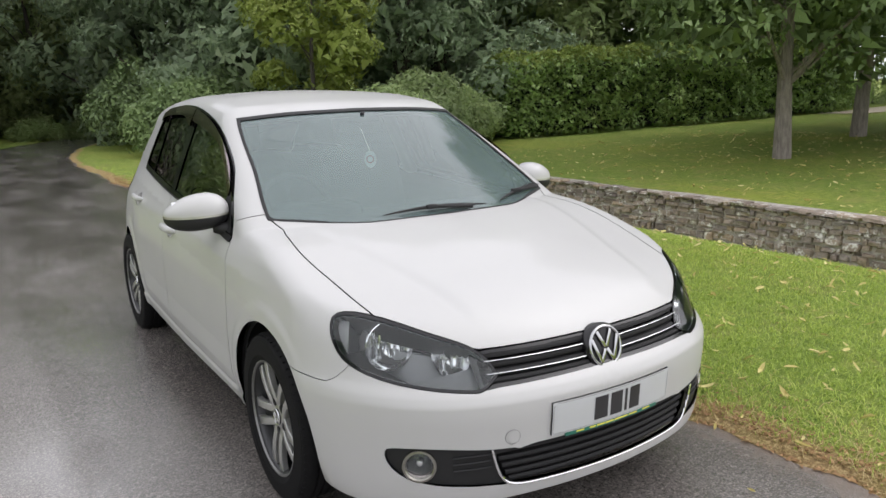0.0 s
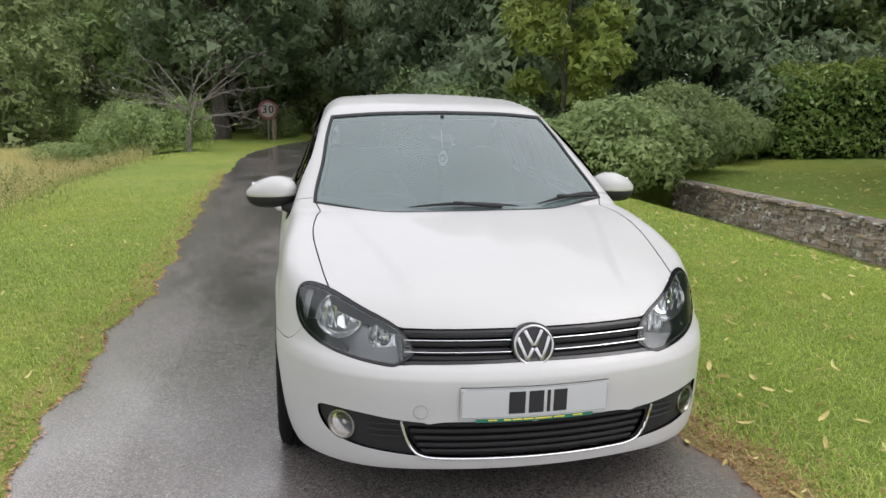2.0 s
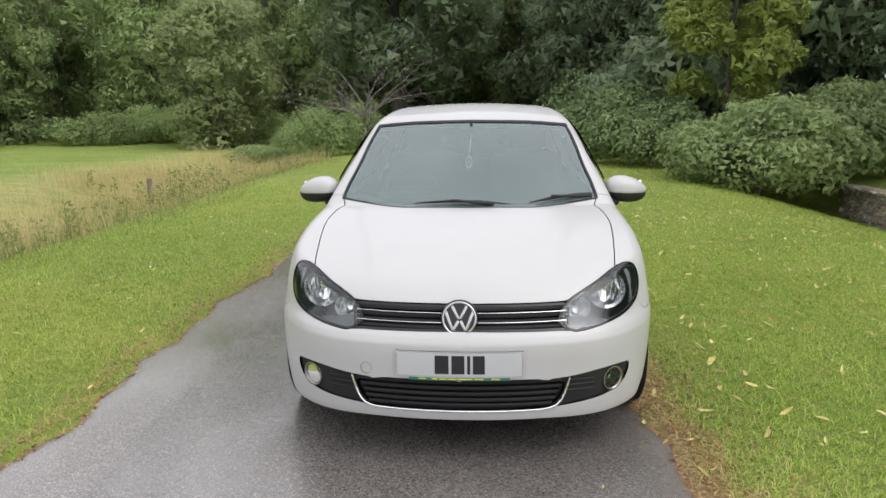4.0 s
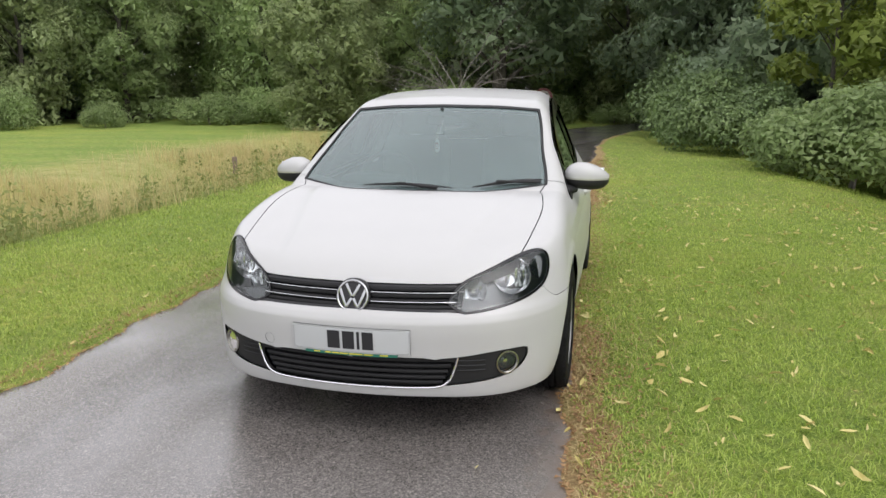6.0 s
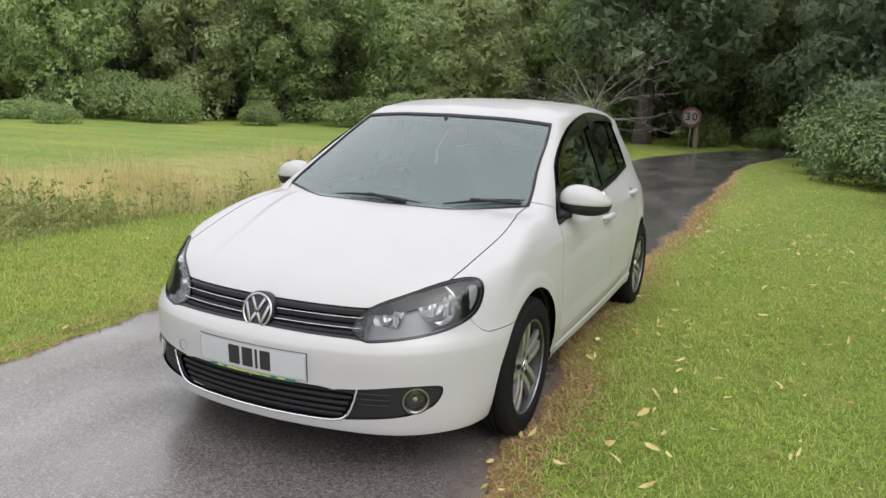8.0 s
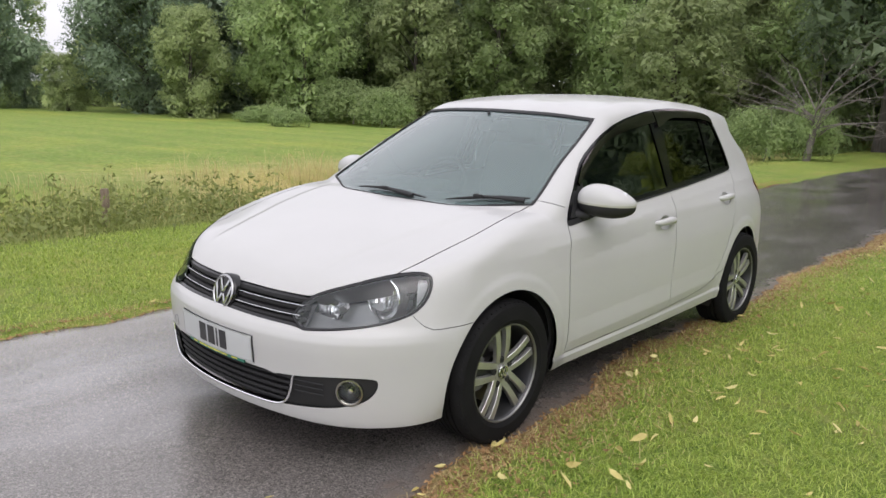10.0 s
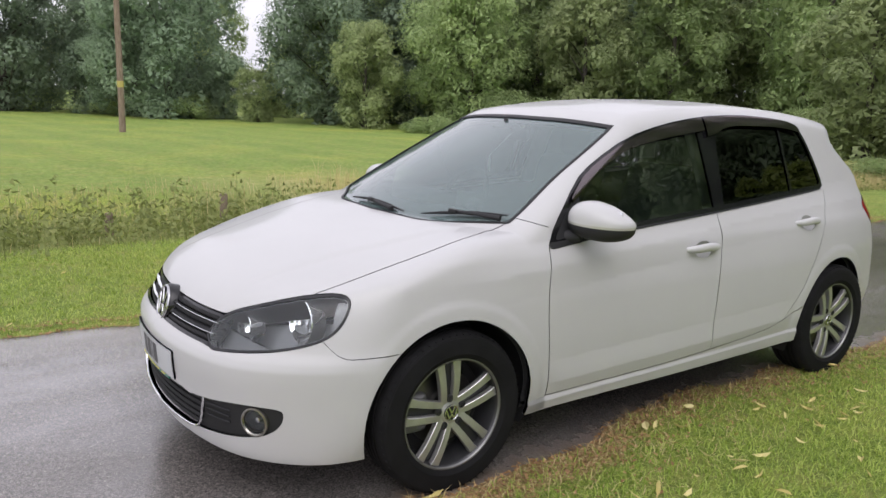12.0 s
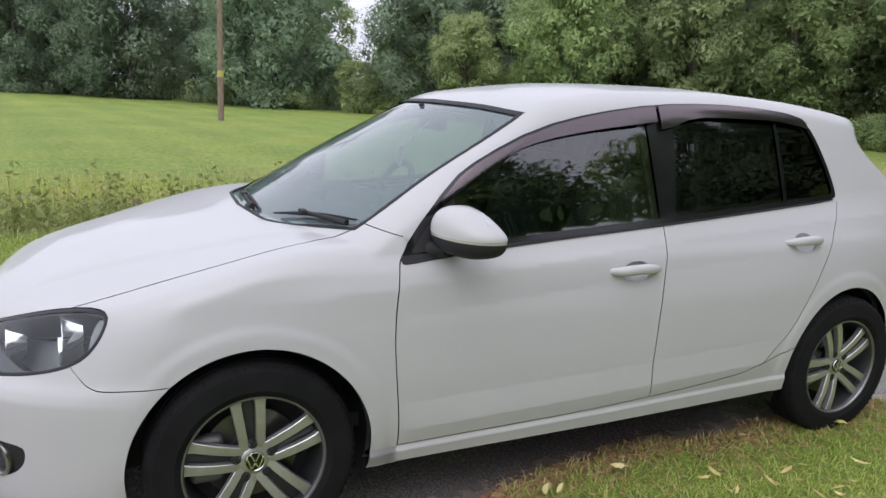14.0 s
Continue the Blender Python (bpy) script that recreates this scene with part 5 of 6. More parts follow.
def ring(pts, plane, outer, inner, smooth=1):
    """A band round an outline."""
    a, b = outline(pts, plane, outer, smooth), outline(pts, plane, inner, smooth)
    return [a, lambda v: -b(v)]


screen_t = [lambda v: np.abs(v[:, 0]) - SCREEN_SIDE(v[:, 2]), lambda v: v[:, 2] - SCREEN_TOP(np.abs(v[:, 0])), lambda v: COWL_Y(np.abs(v[:, 0])) - v[:, 1], lambda v: v[:, 1] - 2.1, lambda v: .90 - v[:, 2]]
SCREEN_T = all_of(screen_t)
DLO_T, DLO_OUT = outline(DLO, "yz", 0, 1), no(outline(DLO, "yz", 0, 1))
front_face = lambda v: v[:, 1] - .75
HOOD_T = all_of([lambda v: np.abs(v[:, 0]) - HOOD_X(v[:, 1]), lambda v: HOOD_FRONT(np.abs(v[:, 0])) - v[:, 2], lambda v: v[:, 1] - COWL_Y(np.abs(v[:, 0]))])
LOWER_T = lambda v: .208 - .012 * step(.3, .7, np.abs(v[:, 0])) - v[:, 2]
BUMPER_T = all_of([lambda v: v[:, 2] - np.where(v[:, 1] < .40, np.where(np.abs(v[:, 0]) < .6, .60, .65), BUMPER_Z(v[:, 1])), lambda v: v[:, 1] - 1.0])
REARGLASS_T = all_of([lambda v: 1.05 - v[:, 2], lambda v: v[:, 2] - 1.30, lambda v: np.abs(v[:, 0]) - .50, lambda v: 3.8 - v[:, 1]])
TAILLAMP = [(3.86, .97), (4.2, 1.0), (4.2, .80), (3.93, .81)]
TAILLAMP_T = all_of([outline(TAILLAMP, "yz", 0, 1), lambda v: .42 - np.abs(v[:, 0])])
arches = [arch_test(AXLE_F), arch_test(AXLE_R)]
lamp_out = no(outline(HEADLAMP, "tz", .0015, 1))
pod_out = no(all_of([outline(FOGPOD, "tz", 0, 2), front_face]))
low_out = no(all_of([outline(LOWGRILLE, "xz", 0, 1), front_face]))
grille_out = no(all_of([outline(GRILLE, "xz", 0, 0), front_face]))
flank = lambda v: .45 - np.abs(v[:, 0])
fog_hole = no(all_of([outline([(TZ(32.6, 0)[0] + .040 * math.cos(a), .345 + .040 * math.sin(a)) for a in np.linspace(0, 2 * math.pi, 29)[:-1]], "tz", 0, 0), front_face]))

CUPS = [outline([(y + .066 * math.cos(a), z - .010 + .038 * math.sin(a)) for a in np.linspace(0, 2 * math.pi, 33)[:-1]], "yz", 0, 0) for y, z in ((2.250, .832), (3.150, .892))]
# ---- car: painted panels ----
car = thing("car", None, "white five-door hatchback, wet with rain, parked on the drive", "car")
skin("bonnet", PAINT, car, [gap(HOOD_T, .0026), lamp_out, grille_out], "white bonnet", sides="joined")
skin("front_bumper", PAINT, car, [gap(BUMPER_T), lamp_out, pod_out, low_out, grille_out, arches[0], LOWER_T], "white front bumper", sides="joined")
skin("front_wing", PAINT, car, [upright(DOOR_F), gap(no(BUMPER_T)), gap(no(HOOD_T), .0026), lamp_out, arches[0], no(all_of(screen_t, .012)), lambda v: .226 - v[:, 2],
                                lambda v: v[:, 2] - SEAM_A(v[:, 1]) + .0015, DLO_OUT, lambda v: .34 - v[:, 1]])
skin("front_door", PAINT, car, [no(CUPS[0]), upright(DOOR_F, .0022, -1), upright(DOOR_M), line(SILL_Z, side=-1), DLO_OUT, lambda v: v[:, 2] - .978 - .05 * (v[:, 1] - 2.39), flank])
skin("rear_door", PAINT, car, [no(CUPS[1]), upright(DOOR_M, .0022, -1), upright(DOOR_R), line(SILL_Z, side=-1), DLO_OUT, arches[1], lambda v: v[:, 2] - 1.04 - .05 * (v[:, 1] - 3.43), flank])
skin("sill", PAINT, car, [line(SILL_Z), lambda v: 1.2 - v[:, 1], lambda v: v[:, 1] - 3.2, arches[0], arches[1], lambda v: .227 + .014 * (v[:, 1] - 1.2) - v[:, 2]])
low_of_roof = lambda v: np.where(v[:, 1] < 1.37, SEAM_A(v[:, 1]) + .0015, np.where(v[:, 1] < 2.41, .978 + .05 * (v[:, 1] - 2.39), 1.04 + .05 * (v[:, 1] - 3.43))) - v[:, 2]
skin("roof", PAINT, car, [lambda v: np.minimum(low_of_roof(v), np.maximum(DOOR_R(v[:, 2]) + .0022 - v[:, 1], SILL_Z(np.minimum(v[:, 1], 3.2)) + .002 - v[:, 2] - 2 * np.maximum(0, v[:, 1] - 3.2))), DLO_OUT, no(SCREEN_T), no(REARGLASS_T), no(TAILLAMP_T),
                                      lambda v: COWL_Y(np.abs(v[:, 0])) - v[:, 1], arches[1], lambda v: .24 - v[:, 2]], "white roof, pillars and rear quarters", sides="joined")

# ---- car: glass and black trim ----
for ob in skin("windscreen", GLASS, car, screen_t, "clear windscreen wet with rain", -.004, .002, sides="joined"):
    ob.visible_shadow = False
inner_screen = lambda g: all_of(screen_t, -g)
skin("windscreen_border", BLACK, car, [SCREEN_T, lambda v: -np.maximum(inner_screen(.017)(v), COWL_Y(np.abs(v[:, 0])) + .055 - v[:, 1])], "black printed windscreen border", -.0075, .004, sides="joined")
skin("sensor_patch", BLACK, car, [outline([(-.3, 1.37), (.05, 1.37), (.09, 1.36), (.05, 1.338), (-.3, 1.338)], "xz", 0, 1), SCREEN_T], "", -.0085, .003, sides="joined")
skin("windscreen_seal", BLACK, car, [all_of(screen_t, .011), no(gap(SCREEN_T, .002)), lambda v: .93 - v[:, 2]], "black rubber windscreen seal", .0015, .012, sides="joined")
skin("window_frame", GLOSSBLACK, car, ring(DLO, "yz", .004, -.020), "black window frame", .002, .012)
skin("belt_trim", BLACK, car, [outline(DLO, "yz", .008, 1), lambda v: v[:, 2] - .9125 - .062 * (v[:, 1] - 1.343), flank], "black belt moulding", .005, .014)
skin("mirror_sail", BLACK, car, [outline(DLO, "yz", -.018, 1), lambda v: v[:, 1] - 1.552, flank], "black mirror base panel", .001, .01)
skin("centre_pillar", GLOSSBLACK, car, [outline(DLO, "yz", -.018, 1), lambda v: 2.405 + .028 * (v[:, 2] - 1) - v[:, 1], lambda v: v[:, 1] - 2.483 - .2 * (v[:, 2] - 1), flank], "gloss black centre pillar", .001, .012)
skin("window_divider", GLOSSBLACK, car, [outline(DLO, "yz", -.018, 1), lambda v: 3.102 + .10 * (v[:, 2] - 1.04) - v[:, 1], lambda v: v[:, 1] - 3.124 - .10 * (v[:, 2] - 1.04), flank], "", .001, .01)
skin("front_window", SIDEGLASS, car, [outline(DLO, "yz", -.012, 1), lambda v: 1.545 - v[:, 1], lambda v: v[:, 1] - 2.42, flank], "clear front side window", -.004, .002)
skin("rear_window", PRIVACY, car, [outline(DLO, "yz", -.012, 1), lambda v: 2.45 - v[:, 1], lambda v: v[:, 1] - 3.115, flank], "dark tinted rear side window", -.004, .002)
skin("quarter_window", PRIVACY, car, [outline(DLO, "yz", -.012, 1), lambda v: 3.118 - v[:, 1], flank], "dark tinted quarter window", -.004, .002)
skin("tailgate_window", PRIVACY, car, [REARGLASS_T], "dark tinted tailgate window", -.004, .002, sides="joined")
skin("tail_lamp", plain("red_lens", (0.30, 0.012, 0.016), 0.12), car, [gap(TAILLAMP_T, .002)], "red tail lamp", .003, .02)
DEF_F = curve([1.40, 1.541, 1.683, 1.904, 2.16, 2.43], [.985, 1.082, 1.170, 1.262, 1.308, 1.340])
DEF_R = curve([2.47, 2.551, 2.62, 2.75, 3.056, 3.30, 3.40], [1.315, 1.330, 1.352, 1.366, 1.363, 1.340, 1.30])
skin("wind_deflector", SMOKED, car, [outline(DLO, "yz", -.007, 1), line(DEF_F, side=-1), lambda v: 1.50 - v[:, 1], lambda v: v[:, 1] - 2.462 - .10 * (v[:, 2] - 1.34), flank], "smoked acrylic wind deflector with rain drops", .016, .008)
skin("wind_deflector", SMOKED, car, [outline(DLO, "yz", -.007, 1), line(DEF_R, side=-1), lambda v: 2.478 + .10 * (v[:, 2] - 1.34) - v[:, 1], lambda v: v[:, 1] - 3.34, flank], "smoked acrylic wind deflector with rain drops", .016, .008)

# ---- car: inner shell and cabin ----
skin("inner_shell", DARKTRIM, car, [fog_hole, DLO_OUT, no(SCREEN_T), no(REARGLASS_T), no(outline(HEADLAMP, "tz", -.002, 1)), arches[0], arches[1], lambda v: .23 - v[:, 2], lambda v: v[:, 2] - 1.12], "", -.045, .002, sides="joined")
skin("headlining", GREYTRIM, car, [lambda v: 1.13 - v[:, 2], DLO_OUT, no(SCREEN_T), no(REARGLASS_T)], "grey headlining", -.035, .002, sides="joined")


def cabin():
    bm = box(1.36, 2.7, .05, (0, 2.3, .32))
    box(1.10, .40, .46, (0, .80, .38), .05, None, bm)
    part("floor_pan", bm, DARKTRIM, car)
    for ya in (AXLE_F, AXLE_R):
        for s in (-1, 1):
            one = bmesh.new()
            rows = []
            for x in (.50, .845):
                rows.append([one.verts.new((s * min(x, float(body_side(np.array(ya + .384 * math.cos(t)), np.array(HUB_Z + .384 * math.sin(t)))) - .015), ya + .384 * math.cos(t), HUB_Z + .384 * math.sin(t))) for t in np.linspace(-.35, math.pi + .35, 26)])
            for k in range(25):
                one.faces.new((rows[0][k], rows[0][k + 1], rows[1][k + 1], rows[1][k]))
            one.faces.new(rows[0])
            part("wheel_arch_liner", one, BLACK, car)
    # dashboard with a rolled top and a cowl over the dials
    bm = bmesh.new()
    prof = [(1.14, .86), (1.16, .925), (1.26, .945), (1.50, .935), (1.60, .90), (1.63, .84), (1.58, .62), (1.2, .6)]
    rows = [[bm.verts.new((x, y - .10 * (1 - (x / .72) ** 2) * (y < 1.3), z)) for y, z in prof] for x in np.linspace(-.68, .68, 15)]
    for p, q in zip(rows, rows[1:]):
        for k in range(len(prof)):
            bm.faces.new((p[k], p[(k + 1) % len(prof)], q[(k + 1) % len(prof)], q[k]))
    bmesh.ops.recalc_face_normals(bm, faces=bm.faces)
    dash = part("dashboard", bm, DARKTRIM, car, "dark grey dashboard")
    part("instrument_cowl", box(.36, .22, .09, (-.37, 1.50, .945), .035, None, None, 4), DARKTRIM, dash)
    # steering wheel
    m = Matrix.Translation((-.37, 1.76, .92)) @ Matrix.Rotation(radians(-24), 4, "X")
    wheel = part("steering_wheel", lathe([(.185 + .016 * math.cos(a), .016 * math.sin(a)) for a in np.linspace(0, 2 * math.pi, 10)[:-1]], 40, "y", m, True), DARKTRIM, car, "black steering wheel")
    part("hub_pad", box(.15, .05, .11, (0, .01, 0), .03, None, None, 3), DARKTRIM, wheel).matrix_local = m
    part("spoke", box(.34, .02, .035, (0, 0, 0), .008), DARKTRIM, wheel).matrix_local = m
    for s in (-1, 1):
        seat = part("front_seat", box(.52, .55, .20, (s * .37, 2.15, .48), .07, None, None, 4), SEATCLOTH, car, "dark cloth front seat")
        part("backrest", box(.50, .15, .66, (s * .37, 2.48, .84), .065, Matrix.Rotation(radians(-17), 4, "X"), None, 4), SEATCLOTH, seat)
        part("headrest", box(.27, .10, .18, (s * .37, 2.62, 1.25), .045, Matrix.Rotation(radians(-12), 4, "X"), None, 4), SEATCLOTH, seat)
        part("door_pillar_trim", box(.05, .11, .42, (s * .625, 2.50, 1.16), .02, Matrix.Rotation(radians(-s * 23), 4, "Y"), None, 3), GREYTRIM, car, "pale grey pillar trim")
    bench = part("rear_bench", box(1.2, .50, .18, (0, 3.05, .50), .06, None, None, 3), SEATCLOTH, car)
    part("backrest", box(1.2, .14, .58, (0, 3.38, .80), .06, Matrix.Rotation(radians(-20), 4, "X"), None, 3), SEATCLOTH, bench)
    mir = part("interior_mirror", box(.23, .035, .065, (0, 1.80, 1.30), .018, None, None, 3), DARKTRIM, car, "black interior mirror")
    tube([(0, 1.79, 1.32), (0, 1.74, 1.375)], .010, 8, mir_bm := bmesh.new())
    part("mirror_stem", mir_bm, DARKTRIM, mir)
    # hanging oval tag
    bm = bmesh.new()
    rows = [[bm.verts.new((.030 * math.cos(t), d, .042 * math.sin(t))) for t in np.linspace(0, 2 * math.pi, 33)[:-1]] for d in (-.001, .001)]
    bm.faces.new(rows[0][::-1]), bm.faces.new(rows[1])
    for k in range(32):
        bm.faces.new((rows[0][k], rows[0][(k + 1) % 32], rows[1][(k + 1) % 32], rows[1][k]))
    tag = part("hanging_tag", bm, plain("white_card", (0.75, 0.75, 0.73), 0.6), car, "white oval tag hanging from the mirror")
    tag.location, tag.rotation_euler = (-.012, 1.66, 1.150), (0, 0, radians(-48))
    part("tag_print", lathe([(.020, -.0022), (.014, -.0022)], 24, "y"), plain("red_print", (0.45, 0.10, 0.08), 0.6), tag)
    tube([(-.012, 1.66, 1.19), (0, 1.78, 1.30)], .0012, 5, cord := bmesh.new())
    part("tag_cord", cord, plain("white_cord", (0.6, 0.6, 0.58), 0.8), car)


cabin()


# ---- car: nose ----
def nose_y(x, z):
    return float(NOSE(z)) + .29 * x ** 2 + .72 * abs(x) ** 6


def nose_bar(name, z, x0, x1, high, deep, mat, parent, back=.0, label="", n=40, tilt=0.0):
    """A bar that follows the nose from x0 to x1 at height z."""
    bm = bmesh.new()
    rows = []
    for x in np.linspace(x0, x1, n):
        y = nose_y(x, z) + back
        rows.append([bm.verts.new(p) for p in ((x, y, z - high / 2), (x, y - .0012, z), (x, y + tilt, z + high / 2), (x, y + deep, z + high / 2), (x, y + deep, z - high / 2))])
    for p, q in zip(rows, rows[1:]):
        for k in range(5):
            bm.faces.new((p[k], p[(k + 1) % 5], q[(k + 1) % 5], q[k]))
    bm.faces.new(rows[0]), bm.faces.new(rows[-1][::-1])
    bmesh.ops.recalc_face_normals(bm, faces=bm.faces)
    return part(name, bm, mat, parent, label)


def on_nose(deg, z):
    """The skin's place and normal at an angle round the nose and a height."""
    a = math.radians(deg)
    o, d = np.array([0, 1.2, z]), np.array([math.sin(a), -math.cos(a), 0])
    p = on_body(o, d, 1.5)
    return Vector(p), Vector(body_normal(p))


def nose():
    grille = skin("grille", GLOSSBLACK, car, [outline(GRILLE, "xz", .004, 0), front_face], "gloss black radiator grille with chrome strips", -.030, .004, sides="joined")[0]
    skin("grille_frame", GLOSSBLACK, grille, [all_of([outline(GRILLE, "xz", -.001, 0), front_face]), no(outline(GRILLE, "xz", -.010, 0)), lamp_out], "", -.001, .03, sides="joined")
    for z in (.6655, .6390, .6150, .5945):
        nose_bar("slat", z, -.435, .435, .017, .028, DEEPBLACK, grille, .007, tilt=.004)
    for z in (.6520, .6160):
        for s in (-1, 1):
            nose_bar("chrome_strip", z, s * .070, s * .432, .0032, .012, CHROME, grille, -.002, "thin chrome strip", 24)
    low = skin("lower_grille", DEEPBLACK, car, [outline(LOWGRILLE, "xz", .004, 1), front_face], "black lower air intake", -.050, .004, sides="joined")[0]
    for i, z in enumerate((.374, .348, .322, .296, .272)):
        nose_bar("slat", z, -.43 + .012 * i, .43 - .012 * i, .013, .035, DEEPBLACK, low, .016, tilt=.002)
    bm = bmesh.new()
    path = [(.450, .390), (.440, .350), (.424, .305), (.408, .280), (.385, .264), (.335, .2545), (.2, .252), (.0, .251)]
    fx, fz = curve([0, 1, 2, 3, 4, 5, 6, 7], [p[0] for p in path]), curve([0, 1, 2, 3, 4, 5, 6, 7], [p[1] for p in path])
    pts = [(float(fx(t)), float(fz(t))) for t in np.linspace(0, 7, 60)]
    pts = pts + [(-x, z) for x, z in pts[-2::-1]]
    tube([(x, nose_y(x, z) - .003, z) for x, z in pts], .0048, 8, bm)
    part("chrome_trim", bm, CHROME, low, "chrome strip round the intake")
    for s in (1, -1):
        side = "one" if s > 0 else "left"
        v = skin("fog_lamp_panel", BLACK, car, [outline(FOGPOD, "tz", .001, 2), front_face, no(outline(LOWGRILLE, "xz", -.002, 1)), fog_hole], "matt black fog lamp panel", -.010, .012, sides=side)[0]
        if s < 0:
            v.data.transform(Matrix.Diagonal((-1, 1, 1, 1)))
            v.data.flip_normals()
        p, n = on_nose(32.6, .345)
        aim = Vector((n.x * .8, n.y, n.z * .4)).normalized()
        rot = aim.to_track_quat("Y", "Z").to_matrix().to_4x4()
        m = Matrix.Diagonal((s, 1, 1, 1)) @ Matrix.Translation(p - n * .012) @ rot
        fog = part("fog_lamp", lathe([(.052, -.02), (.055, .006), (.053, .012), (.047, .013), (.043, .008), (.043, -.01)], 48, "y", m), plain("satin_ring", (0.30, 0.29, 0.26), 0.25, 0.9), car, "round fog lamp with a satin ring")
        part("reflector", lathe([(.043, .006), (.042, -.006), (.036, -.026), (.022, -.046), (.0, -.052)], 40, "y", m), plain("fog_reflector", (0.14, 0.145, 0.15), 0.15, 0.6), fog)
        part("bulb", lathe([(.011, -.05), (.013, -.018), (.009, -.010), (.0, -.008)], 16, "y", m), CHROME, fog)
        part("lens", lathe([(.044, .005), (.03, .009), (.0, .011)], 40, "y", m), LENS, fog)
        for z in (.372, .350, .328):
            bm = bmesh.new()
            q = [on_nose(a, z - .004 * (a - 22) / 6) for a in np.linspace(21.8, 27.6, 8)]
            tube([Vector((s * a.x, a.y, a.z)) - Vector((s * b.x, b.y, b.z)) * .006 for a, b in q], [.0035] * 8, 6, bm)
            part("louvre", bm, BLACK, v)
    # round emblem
    p = Vector((0, .072, .632))
    tilt = Matrix.Translation(p) @ Matrix.Rotation(radians(-15), 4, "X")
    back_disc = part("emblem", lathe([(.078, .030), (.078, -.004), (.074, -.010), (.0, -.010)], 56, "y", tilt), GLOSSBLACK, car, "round chrome emblem on black")
    shine = plain("emblem_chrome", (0.50, 0.505, 0.51), 0.12, 1.0, 0.05)
    part("ring", lathe([(.066 + .0055 * math.cos(a), -.013 + .006 * math.sin(a)) for a in np.linspace(0, 2 * math.pi, 12)[:-1]], 56, "y", tilt, True), shine, back_disc)
    for x0, z0, x1, z1 in ((-.030, .052, -.003, -.002), (.030, .052, .003, -.002), (-.056, .030, -.026, -.050), (-.026, -.050, -.004, -.008), (.004, -.008, .026, -.050), (.026, -.050, .056, .030)):
        a, b = Vector((x0, -.014, z0)), Vector((x1, -.014, z1))
        ang = math.atan2(b.z - a.z, b.x - a.x)
        bar = box((b - a).length, .007, .0125, (a + b) / 2, .003, Matrix.Rotation(-ang, 4, "Y"))
        bmesh.ops.transform(bar, matrix=tilt, verts=bar.verts)
        part("bar", bar, shine, back_disc)
    # number plate, its characters as bars
    rect = lambda x0, x1, z0, z1: [lambda v: x0 - v[:, 0], lambda v: v[:, 0] - x1, lambda v: z0 - v[:, 2], lambda v: v[:, 2] - z1, front_face]
    plate = skin("number_plate", plain("white_plate", (0.50, 0.515, 0.52), 0.4, spread=0.015, coat=0.1), car, rect(-1, .258, .404, .514), "white number plate with dark bars", .008, .009, sides="joined")[0]
    dark = plain("plate_print", (0.02, 0.02, 0.022), 0.35)
    skin("plate_edge", plain("plate_line", (0.25, 0.25, 0.25), 0.4), plate, [all_of(rect(-1, .2545, .4075, .5105)), no(all_of(rect(-1, .2530, .4090, .5090)))], "", .0086, .001, sides="joined")
    for x0, x1 in ((-.098, -.042), (-.030, .022), (.033, .045), (.056, .104)):
        bm = bmesh.new()
        xs = np.linspace(x0, x1, 5)
        rows = [[bm.verts.new((x, nose_y(x, z) - d, z)) for x in xs] for z, d in ((.420, .0098), (.499, .0094))]
        for k in range(4):
            bm.faces.new((rows[0][k], rows[0][k + 1], rows[1][k + 1], rows[1][k]))
        part("bar", bm, dark, plate, "dark bar")
    strip = nose_bar("dealer_strip", .397, -.205, .205, .015, .006, plain("green_strip", (0.02, 0.16, 0.11), 0.35), plate, -.006, "green strip with yellow print")
    gold = plain("yellow_print", (0.62, 0.55, 0.06), 0.4)
    for x0, x1 in ((-.165, -.135), (-.112, -.088), (-.082, -.050), (-.045, -.010), (-.005, .055), (.062, .100), (.130, .165)):
        nose_bar("print_bar", .397, x0, x1, .0055, .002, gold, strip, -.0078, "", 5)
    # cover of the towing eye
    cover = outline([(.379 + .023 * math.cos(a), .425 + .023 * math.sin(a)) for a in np.linspace(0, 2 * math.pi, 25)[:-1]], "xz", 0, 0)
    v, f = cut(cover, front_face)
    ob = mesh_ob("towing_eye_cover", (v + body_normal(v) * .0018) * np.array([-1, 1, 1]), f, PAINT, car, "round white towing eye cover")
    edge = lathe([(.0238, -.001), (.0250, -.001), (.0250, .0025), (.0238, .0025)], 40, "y", None, True)
    q = on_body(np.array([0, 1.2, .425]), np.array([.379, -1.12, 0]) / math.hypot(.379, 1.12), 1.5)
    nn = Vector(body_normal(q))
    bmesh.ops.transform(edge, matrix=Matrix.Diagonal((-1, 1, 1, 1)) @ Matrix.Translation(Vector(q)) @ nn.to_track_quat("Y", "Z").to_matrix().to_4x4(), verts=edge.verts)
    part("gap_ring", edge, plain("shut_line", (0.25, 0.25, 0.25), 0.6), ob)


nose()


